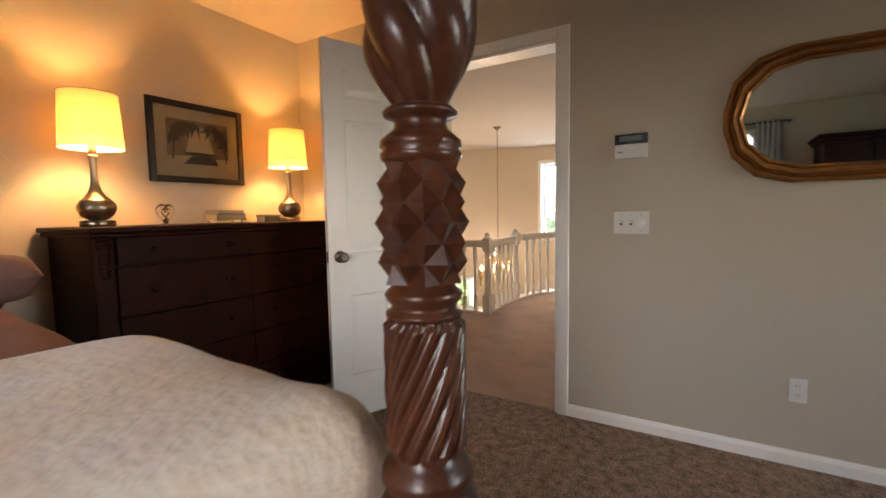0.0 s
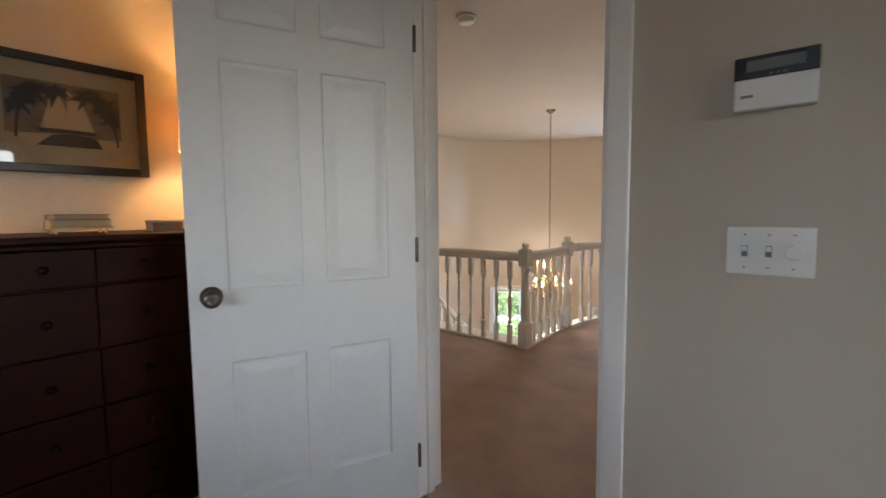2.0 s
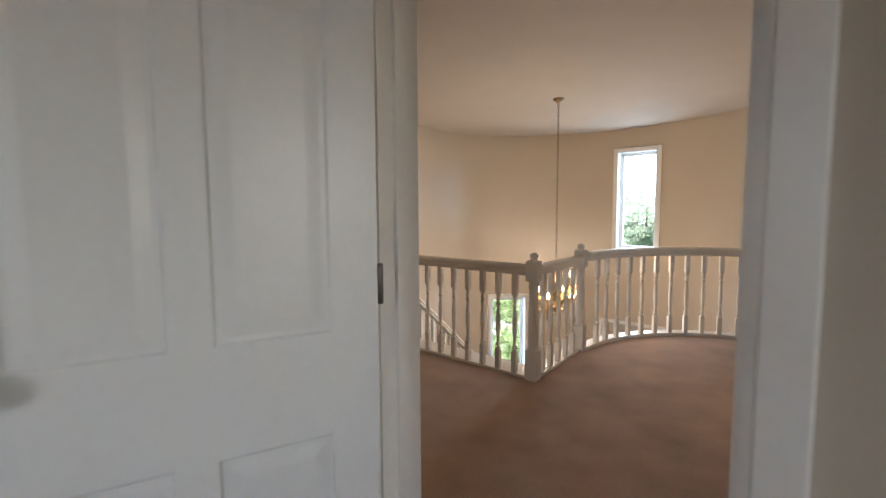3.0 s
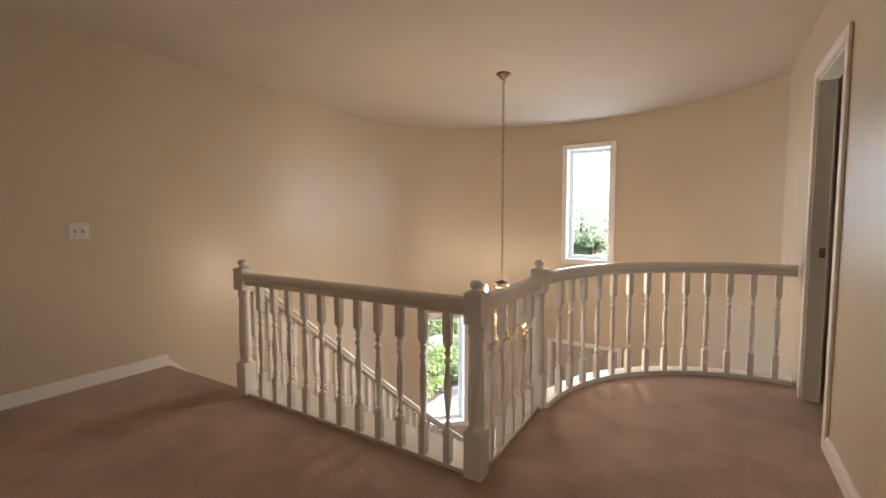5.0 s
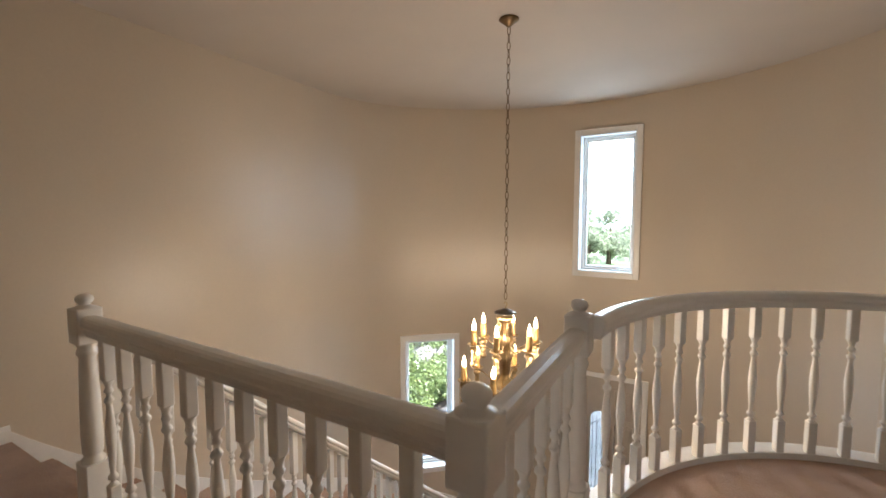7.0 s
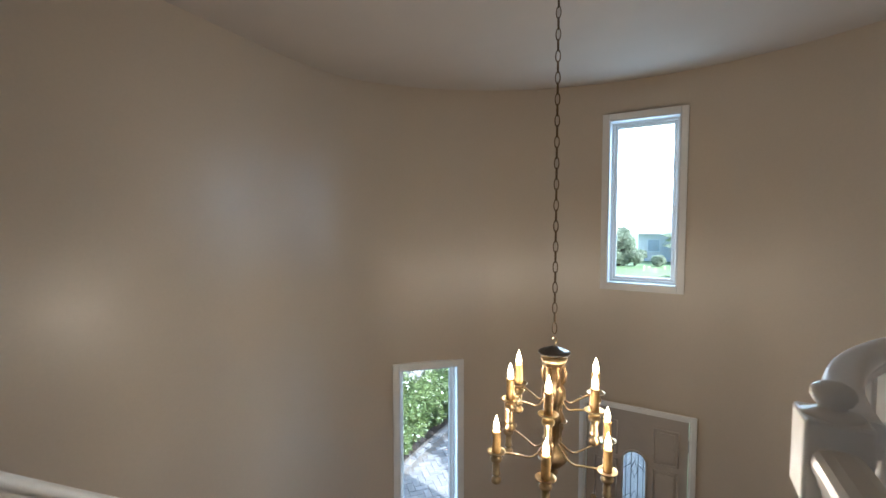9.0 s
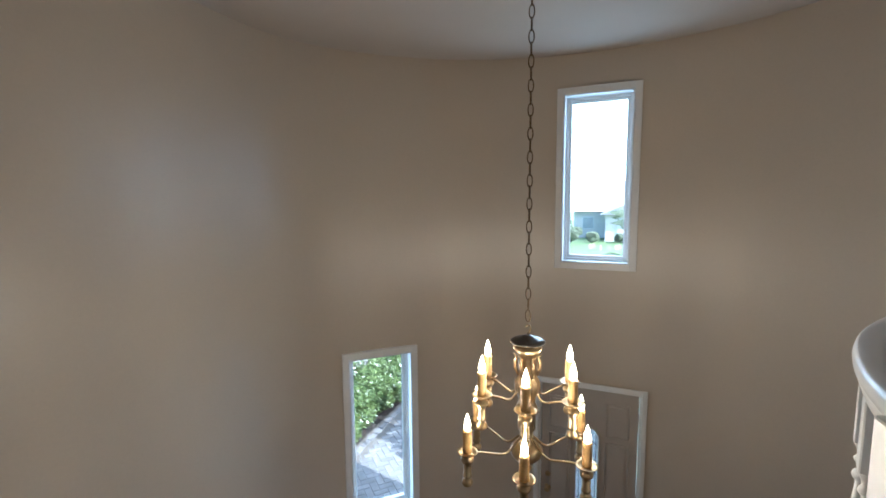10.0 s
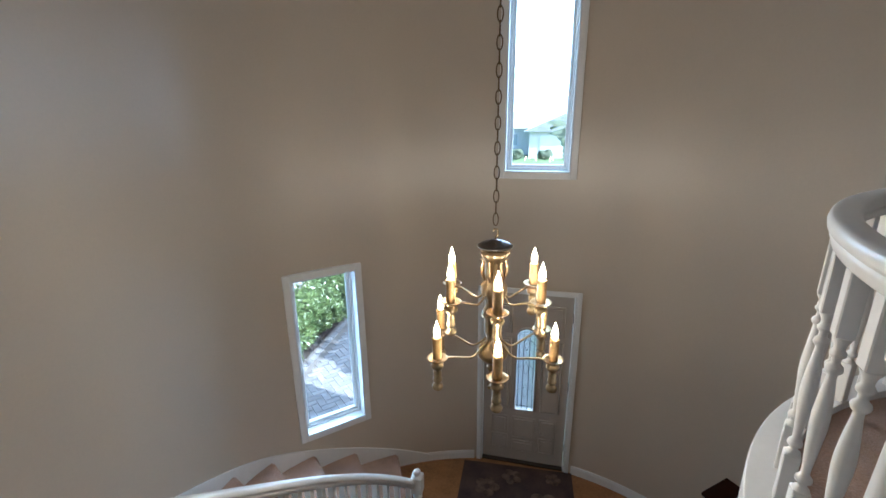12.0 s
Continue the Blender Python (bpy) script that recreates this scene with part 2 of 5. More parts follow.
def tube(bm, path, r, seg=8, closed=False):
    """A round tube along any path."""
    path = [Vector(p) for p in path]
    n = len(path)
    rings = []
    nrm = None
    for i, p in enumerate(path):
        a = path[i - 1] if (i or closed) else p
        b = path[(i + 1) % n] if (i < n - 1 or closed) else p
        t = (b - a).normalized()
        if nrm is None:
            nrm = t.orthogonal().normalized()
        nrm = (nrm - t * nrm.dot(t)).normalized()
        bi = t.cross(nrm)
        rr = r[i] if isinstance(r, (list, tuple)) else r
        rings.append([bm.verts.new(p + (nrm * math.cos(2 * math.pi * j / seg) + bi * math.sin(2 * math.pi * j / seg)) * rr) for j in range(seg)])
    for i in range(n if closed else n - 1):
        r0, r1 = rings[i], rings[(i + 1) % n]
        for j in range(seg):
            f = bm.faces.new((r0[j], r0[(j + 1) % seg], r1[(j + 1) % seg], r1[j]))
            f.smooth = True
    if not closed:
        bm.faces.new(rings[0][::-1])
        bm.faces.new(rings[-1])
    return bm


def slab(bm, outline, z0, z1):
    lo = [bm.verts.new((x, y, z0)) for x, y in outline]
    hi = [bm.verts.new((x, y, z1)) for x, y in outline]
    n = len(outline)
    bm.faces.new(lo[::-1])
    bm.faces.new(hi)
    for i in range(n):
        bm.faces.new((lo[i], lo[(i + 1) % n], hi[(i + 1) % n], hi[i]))
    return bm


# ---- plan ----
CX, CY, R = -1.35, 3.85, 2.55          # the round stair hall
WX, EX = -3.52, 0.76                   # straight side walls of the landing
ZC, ZB, ZF = 2.468, 2.44, -2.60         # hall ceiling, bedroom ceiling, foyer floor
T = 0.14                               # wall thickness
DW = 0.745                             # bedroom door opening


A1 = math.degrees(math.acos((EX - CX) / R))                  # where the round wall meets the right wall
A0, AB = 200.0, 141.0                                        # past AB the circle eases into the straight left wall
END_Y = 2.3


def ring(a, r=R):
    """A point of the hall's outer wall; r - R is the offset from its face."""
    if a <= AB:
        return (CX + r * math.cos(radians(a)), CY + r * math.sin(radians(a)))
    t = min(1.0, (a - AB) / (A0 - AB))
    ca, sa = math.cos(radians(AB)), math.sin(radians(AB))
    p0 = Vector((CX + R * ca, CY + R * sa))
    p1 = p0 + Vector((-sa, ca)) * 0.80
    p3 = Vector((WX, END_Y))
    p2 = p3 + Vector((0, 2.0))
    q = 1 - t
    p = p0 * q ** 3 + p1 * 3 * q * q * t + p2 * 3 * q * t * t + p3 * t ** 3
    d = (p1 - p0) * q * q + (p2 - p1) * 2 * q * t + (p3 - p2) * t * t
    d.normalize()
    n = Vector((d.y, -d.x))
    return (p.x + n.x * (r - R), p.y + n.y * (r - R))


def wall_x(name, x0, x1, y, th, z0, z1, holes, material, label):
    """A wall along x, its room face at y, th thick (signed), with holes (x0, x1, z0, z1)."""
    bm = bmesh.new()
    xs = sorted({x0, x1, *[h[0] for h in holes], *[h[1] for h in holes]})
    for a, b in zip(xs, xs[1:]):
        cuts = [h for h in holes if h[0] <= a and h[1] >= b]
        z = z0
        for h in sorted(cuts, key=lambda q: q[2]):
            if h[2] > z:
                box(bm, a, b, min(y, y + th), max(y, y + th), z, h[2])
            z = h[3]
        if z < z1:
            box(bm, a, b, min(y, y + th), max(y, y + th), z, z1)
    return structure(name, bm, material, label, "wall")


def wall_y(name, y0, y1, x, th, z0, z1, holes, material, label):
    ob = wall_x(name, y0, y1, 0, th, z0, z1, holes, material, label)
    for v in ob.data.vertices:
        v.co = (x + v.co.y, v.co.x, v.co.z)
    ob.data.flip_normals()
    return ob


# bedroom shell
wall_x("wall_door_side", -1.255, 4.6, 0, 0.07, 0, ZB + 0.1, [(-0.014, DW, 0, 2.05)], M_BEDWALL, "beige painted bedroom wall with a doorway")
wall_y("wall_dresser_side", -4.7, 0.0, -1.255, -T, 0, ZB + 0.1, [], M_BEDWALL, "beige painted bedroom wall behind the dresser")
wall_x("wall_window_side", -1.255, 4.6, -4.7, -T, 0, ZB + 0.1, [(0.70, 1.95, 0.85, 2.10)], M_BEDWALL, "beige bedroom wall with a window")
wall_y("wall_far_bedroom", -4.7, 0.0, 4.6, T, 0, ZB + 0.1, [(-1.6, -0.3, 0.80, 2.10)], M_BEDWALL, "beige bedroom wall with a side window")
structure("ceiling_bedroom", box(bmesh.new(), -1.4, 4.75, -4.85, 0.07, ZB, ZB + 0.08), M_CEIL, "textured bedroom ceiling, off-white darkened to stand for dim light", "ceiling")
structure("floor_bedroom", box(bmesh.new(), -1.4, 4.75, -4.85, 0.03, -0.2, 0), M_BEDCARPET, "brown speckled bedroom carpet", "carpet")

# landing shell
wall_x("wall_landing_south", WX, EX, 0.07, 0.07, 0, ZC + 0.1, [(-0.014, DW, 0, 2.05)], M_WALL, "warm beige landing wall round the bedroom doorway")
wall_y("wall_landing_west", 0.07, END_Y, WX, -T, ZF, ZC + 0.1, [], M_WALL, "warm beige landing wall")
wall_y("wall_landing_east", 0.14, 5.45, EX, 0.09, ZF, ZC + 0.1, [(3.22, 3.94, -0.02, 2.05)], M_WALL, "warm beige landing wall with a doorway")

# round wall with window and door openings
UW = (86.8, 0.294, 0.615, 2.12)          # angle, half width, sill, head
LW = (132.5, 0.30, -1.83, -0.24)
FD = (87.1, 0.455, ZF, ZF + 2.05)


def round_wall():
    bm = bmesh.new()
    holes = []
    for a, hw, z0, z1 in (UW, LW, FD):
        da = math.degrees(math.asin(hw / R))
        holes.append((a - da, a + da, z0, z1))
    angs = set()
    n = 72
    for i in range(n + 1):
        angs.add(round(A1 + (A0 - A1) * i / n, 4))
    for h in holes:
        angs |= {round(h[0], 4), round(h[1], 4)}
    angs = sorted(angs)
    zs = sorted({ZF, ZC + 0.1, *[h[2] for h in holes], *[h[3] for h in holes]})

    def solid(i, j):
        if not (0 <= i < len(angs) - 1 and 0 <= j < len(zs) - 1):
            return False
        a, z = (angs[i] + angs[i + 1]) / 2, (zs[j] + zs[j + 1]) / 2
        return not any(h[0] < a < h[1] and h[2] < z < h[3] for h in holes)
    inn = [[bm.verts.new((*ring(a), z)) for z in zs] for a in angs]
    out = [[bm.verts.new((*ring(a, R + 0.16), z)) for z in zs] for a in angs]
    for i in range(len(angs) - 1):
        for j in range(len(zs) - 1):
            if not solid(i, j):
                continue
            f = bm.faces.new((inn[i][j], inn[i][j + 1], inn[i + 1][j + 1], inn[i + 1][j]))
            f.smooth = True
            f = bm.faces.new((out[i][j], out[i + 1][j], out[i + 1][j + 1], out[i][j + 1]))
            f.smooth = True
            for di, dj, (p, q) in ((-1, 0, ((i, j), (i, j + 1))), (1, 0, ((i + 1, j + 1), (i + 1, j))),
                                   (0, -1, ((i + 1, j), (i, j))), (0, 1, ((i, j + 1), (i + 1, j + 1)))):
                if not solid(i + di, j + dj):
                    vs = [bm.verts.new(v.co) for v in (inn[p[0]][p[1]], inn[q[0]][q[1]], out[q[0]][q[1]], out[p[0]][p[1]])]
                    bm.faces.new(vs)
    me = bpy.data.meshes.new("wall_round")
    bm.to_mesh(me)
    bm.free()
    me.materials.append(M_WALL)
    return tagged(new("wall_round", me), "curved beige stair hall wall with windows", "wall", kind="structure")


round_wall()

# ceiling of the hall follows the round wall
out = [(EX + 0.1, 0.1), *[ring(A1 + (A0 - A1) * i / 60, R + 0.1) for i in range(61)], (WX - 0.1, 0.1)]
structure("ceiling_hall", slab(bmesh.new(), out, ZC, ZC + 0.08), M_CEIL, "smooth ceiling of the stair hall, off-white darkened to stand for dim light", "ceiling")

# landing floor: straight edge, then a rounded balcony
NL, NM, N2 = (-2.443, 2.114), (-0.669, 2.068), (-0.684, 2.95)
BX, BY, BR = 0.65, 2.93, 1.285
BA0, BA1 = 179.5, math.degrees(math.acos((EX - BX) / BR))
LEDGE = 0.10


def arc(r, a0=BA0, a1=BA1, n=28):
    return [(BX + r * math.cos(radians(a0 + (a1 - a0) * i / n)), BY + r * math.sin(radians(a0 + (a1 - a0) * i / n))) for i in range(n + 1)]


edge = [(WX, 2.14), (NL[0], 2.14), (NL[0], NL[1]), NM, N2, *arc(BR)]
structure("floor_landing", slab(bmesh.new(), [(WX, 0.03), (EX, 0.03), (EX, edge[-1][1]), *edge[::-1][1:]], -0.28, 0), M_CARPET,
          "tan cut-pile landing carpet", "carpet")
structure("floor_foyer", slab(bmesh.new(), [(-3.6, -1.5), (EX + 0.1, -1.5), (EX + 0.1, 5.4), *[ring(A1 + (A0 - A1) * i / 60, R + 0.05) for i in range(61)]], ZF - 0.15, ZF),
          M_OAK, "honey oak foyer floor", "floor")
structure("ground", box(bmesh.new(), -300, 300, 6.0, 600, ZF - 0.4, ZF - 0.14), M_LAWN, "green lawn outside the house", "ground")

# closing walls of the dark side room and of the space under the landing
wall_y("wall_side_room", 2.4, 5.2, 2.6, T, 0, ZC, [], M_WALL, "plain wall of the dark side room")
wall_x("wall_side_room_south", EX + 0.0905, 2.6, 2.5, -T, 0, ZC, [], M_WALL, "plain wall of the dark side room")
wall_x("wall_side_room_north", EX + 0.0905, 2.6, 5.05, T, 0, ZC, [], M_WALL, "plain wall of the dark side room")
structure("ceiling_side_room", box(bmesh.new(), EX + 0.1, 2.75, 2.36, 5.2, ZC, ZC + 0.08), M_CEIL, "ceiling of the dark side room", "ceiling")
structure("floor_side_room", box(box(bmesh.new(), EX + 0.0905, 2.75, 2.36, 5.2, -0.28, 0), EX + 0.0005, EX + 0.09, 3.221, 3.939, -0.019, 0), M_CARPET, "tan carpet of the side room", "carpet")
wall_x("wall_foyer_south", WX - T, EX + T, -1.5, -T, ZF, 0, [], M_WALL, "plain beige foyer wall under the landing")
wall_y("wall_foyer_west", -1.5, 0.07, WX, -T, ZF, -0.28, [], M_WALL, "plain beige foyer wall under the landing")
wall_y("wall_foyer_east", -1.5, 0.14, EX, T, ZF, -0.28, [], M_WALL, "plain beige foyer wall under the landing")
structure("ceiling_foyer", box(bmesh.new(), WX - T, EX + T, -1.6, 0.03, -0.3, -0.22), M_CEIL, "foyer ceiling under the bedroom", "ceiling")

# added out of view: a slab that keeps direct sun off the side window
structure("eave", box(bmesh.new(), 4.76, 6.9, -3.4, 1.4, 2.46, 2.60, 0.01), M_TRIM, "unseen white slab added to block sun at the bedroom side window", "eave")

# ---- trim ----


def board_run(name, pts, z, h, th, label, parent=None):
    """A skirting board with a rounded top along a run of points."""
    prof = [(0, 0), (th, 0), (th, h * 0.72), (th * 0.75, h * 0.86), (th * 0.45, h), (0, h)]
    return structure(name, sweep(bmesh.new(), [(x, y, z) for x, y in pts], prof), M_TRIM, label, "baseboard")


board_run("baseboard_bedroom_door_wall", [(DW + 0.065, -0.0005), (4.6, -0.0005)], 0, 0.065, 0.014, "white painted bedroom baseboard")
board_run("baseboard_bedroom_corner", [(-1.255, -0.0005), (-0.066, -0.0005)], 0, 0.065, 0.014, "white painted bedroom baseboard")
board_run("baseboard_bedroom_dresser_wall", [(-1.2545, -4.7), (-1.2545, -0.015)], 0, 0.065, 0.014, "white painted bedroom baseboard")
board_run("baseboard_landing_west", [(WX + 0.0005, 0.15), (WX + 0.0005, 2.14)], 0, 0.09, 0.016, "white painted landing baseboard")
board_run("baseboard_landing_east", [(EX - 0.0005, 3.155), (EX - 0.0005, 0.15)], 0, 0.09, 0.016, "white painted landing baseboard")
fd_half = math.degrees(0.53 / R)
board_run("baseboard_foyer_right", [ring(FD[0] - fd_half - (FD[0] - fd_half - A1) * i / 20, R - 0.0005) for i in range(21)], ZF, 0.10, 0.016, "white foyer baseboard")
board_run("baseboard_foyer_left", [ring(117 - (117 - FD[0] - fd_half) * i / 12, R - 0.0005) for i in range(13)], ZF, 0.10, 0.016, "white foyer baseboard")


def casing(name, w, z0, z1, m, cw=0.062, th=0.018, depth=0.14, sill=False, label="white painted door casing"):
    """Casing round an opening of width w; local x across, y into the wall, z up; also lines the reveal."""
    top = thing(name, label, "door frame")
    top.matrix_basis = m
    top["kind"] = "structure"
    for nm, a in (("jamb_casing", (-cw, 0)), ("jamb_casing", (w, w + cw))):
        bm = box(bmesh.new(), a[0], a[1], -th, -0.0005, z0, z1 + cw, 0.004)
        part(nm, bm, M_TRIM, top)
    part("head_casing", box(bmesh.new(), 0.0006, w - 0.0006, -th - 0.001, -0.0005, z1, z1 + cw, 0.004), M_TRIM, top)
    part("jamb", box(bmesh.new(), 0.001, 0.016, 0, depth, z0, z1 - 0.001), M_TRIM, top)
    part("jamb", box(bmesh.new(), w - 0.016, w - 0.001, 0, depth, z0, z1 - 0.001), M_TRIM, top)
    part("head_jamb", box(bmesh.new(), 0.017, w - 0.017, 0, depth, z1 - 0.016, z1 - 0.001), M_TRIM, top)
    return top


casing("door_frame_bedroom", DW + 0.014, 0, 2.05, pose(-0.014, -0.0005, 0))
stop = bpy.data.objects["door_frame_bedroom"]
part("door_stop", box(bmesh.new(), 0.017, 0.028, 0.05, 0.085, 0, 2.033), M_TRIM, stop)
part("door_stop", box(bmesh.new(), DW - 0.014, DW - 0.003, 0.05, 0.085, 0, 2.033), M_TRIM, stop)
part("head_casing", box(bmesh.new(), -0.062, DW - 0.0, 0.141, 0.158, 2.05, 2.112, 0.004), M_TRIM, stop)
part("jamb_casing", box(bmesh.new(), -0.062, 0, 0.141, 0.158, 0, 2.049, 0.004), M_TRIM, stop)
east = casing("door_frame_landing_east", 0.72, 0, 2.05, Matrix.Translation((EX, 3.94, 0)) @ pose(0, 0, 0, 0, 0, -90), depth=0.09)
part("door_stop", box(bmesh.new(), 0.017, 0.028, 0.079, 0.089, 0, 2.033), M_TRIM, east)
part("strike_plate", box(bmesh.new(), 0.0165, 0.0185, 0.042, 0.074, 0.935, 0.995, 0.0005), M_NICKEL, east, "brushed metal strike plate")


def knob(bm, m, k=1.0):
    """A round door knob on its rose; axis along local -y."""
    b2 = bmesh.new()
    lathe(b2, [(0.031 * k, 0), (0.033 * k, 0.004), (0.028 * k, 0.009), (0.012 * k, 0.012), (0.011 * k, 0.03), (0.02 * k, 0.036), (0.027 * k, 0.046),
               (0.027 * k, 0.056), (0.02 * k, 0.064), (0.011 * k, 0.066), (0.009 * k, 0.064)], 24)
    b2.transform(m @ pose(0, 0, 0, 90))
    me = bpy.data.meshes.new("tmp")
    b2.to_mesh(me)
    bm.from_mesh(me)
    bpy.data.meshes.remove(me)
    b2.free()


def panel_door(name, label, w, h, th, cols, rows, material, m):
    """A panelled door leaf: stiles and rails with sunk, raised-field panels on both faces."""
    top = thing(name, label, "door")
    top.matrix_basis = m
    top["kind"] = "structure"
    xs = [0, *[v for c in cols for v in c], w]
    zs = [0, *[v for r in rows for v in r], h]
    for i in range(0, len(xs), 2):
        part("stile", box(bmesh.new(), xs[i], xs[i + 1], 0, th, 0, h), material, top)
    for c in cols:
        for j in range(0, len(zs), 2):
            part("rail", box(bmesh.new(), c[0], c[1], 0, th, zs[j], zs[j + 1]), material, top)
    for c in cols:
        for r in rows:
            pb = bmesh.new()
            for y, d in ((0.0, 1), (th, -1)):
                ins = [(0.0, 0.0), (0.006, 0.006), (0.016, 0.0065), (0.042, 0.0025), (0.046, 0.002)]
                rings = [[pb.verts.new((x, y + d * dep, z)) for x, z in ((c[0] + o, r[0] + o), (c[1] - o, r[0] + o), (c[1] - o, r[1] - o), (c[0] + o, r[1] - o))] for o, dep in ins]
                for a, b in zip(rings, rings[1:]):
                    for k in range(4):
                        pb.faces.new((a[k], a[(k + 1) % 4], b[(k + 1) % 4], b[k]))
                pb.faces.new(rings[-1])
            part("panel", pb, material, top)
    return top


COLS, ROWS = [(0.108, 0.34), (0.415, 0.648)], [(0.24, 0.69), (0.92, 1.63), (1.745, 1.92)]
swing = math.degrees(math.atan2(-0.718, -0.288))
leaf = panel_door("door_bedroom", "open white six-panel bedroom door", 0.758, 2.03, 0.035, COLS, ROWS, M_DOOR,
                  Matrix.Translation((0.0, -0.022, 0.012)) @ pose(0, 0, 0, 0, 0, swing))
kb = bmesh.new()
knob(kb, pose(0.696, 0.0, 0.905))
kn = part("door_knob", kb, M_PEWTER, leaf, "aged pewter door knob")
kb = bmesh.new()
knob(kb, pose(0.696, 0.035, 0.905, 0, 0, 180))
part("door_knob", kb, M_PEWTER, leaf, "aged pewter door knob")
part("latch_plate", box(bmesh.new(), 0.7575, 0.7592, 0.006, 0.029, 0.875, 0.935), M_PEWTER, leaf, "dark metal latch plate")
for z in (0.2, 1.02, 1.80):
    hb = box(bmesh.new(), -0.002, 0.0, 0.004, 0.034, z - 0.045, z + 0.045)
    lathe(hb, [(0.006, -0.047), (0.007, -0.045), (0.007, 0.045), (0.006, 0.047)], 10, (-0.006, 0.035, z))
    part("hinge", hb, M_PEWTER, leaf, "dark metal hinge")

# ---- windows ----


def window(name, label, a, hw, z0, z1):
    """A fixed window in the round wall: casing, reveal, sash, pane."""
    x, y = ring(a, math.sqrt(R * R - hw * hw))
    top = thing(name, label, "window", (x, y, 0), a - 90)
    top["kind"] = "structure"
    cw = 0.057
    for x0, x1 in ((-hw - cw, -hw), (hw, hw + cw)):
        part("casing", box(bmesh.new(), x0, x1, -0.032, 0.02, z0 - cw, z1 + cw, 0.004), M_TRIM, top)
    for a0, a1 in ((z1, z1 + cw), (z0 - cw, z0)):
        part("casing", box(bmesh.new(), -hw + 0.0005, hw - 0.0005, -0.033, 0.02, a0, a1, 0.004), M_TRIM, top)
    d0, d1 = -0.030, 0.155
    for x0, x1 in ((-hw + 0.0007, -hw + 0.012), (hw - 0.012, hw - 0.0007)):
        part("reveal", box(bmesh.new(), x0, x1, d0, d1, z0 + 0.001, z1 - 0.001), M_VINYL, top)
    for a0, a1 in ((z0 + 0.0007, z0 + 0.012), (z1 - 0.012, z1 - 0.0007)):
        part("sill" if a0 < (z0 + z1) / 2 else "reveal", box(bmesh.new(), -hw + 0.013, hw - 0.013, d0, d1, a0, a1), M_VINYL, top)
    for k, (f, da, db) in enumerate(((0.022, 0.075, 0.150), (0.026, 0.095, 0.140))):
        o = 0.012 + 0.0225 * k
        fb = bmesh.new()
        box(fb, -hw + o, -hw + o + f, da, db, z0 + o, z1 - o, 0.003)
        box(fb, hw - o - f, hw - o, da, db, z0 + o, z1 - o, 0.003)
        box(fb, -hw + o + f, hw - o - f, da + 0.001, db, z0 + o, z0 + o + f, 0.003)
        box(fb, -hw + o + f, hw - o - f, da + 0.001, db, z1 - o - f, z1 - o, 0.003)
        part("window_frame" if k == 0 else "sash", fb, M_VINYL, top)
    pane = part("pane", box(bmesh.new(), -hw + 0.058, hw - 0.058, 0.115, 0.119, z0 + 0.058, z1 - 0.058), M_GLASS, top)
    pane.visible_shadow = False
    return top


window("window_upper", "tall narrow white-framed upper window", *UW)
window("window_lower", "tall narrow white-framed window beside the stairs", *LW)


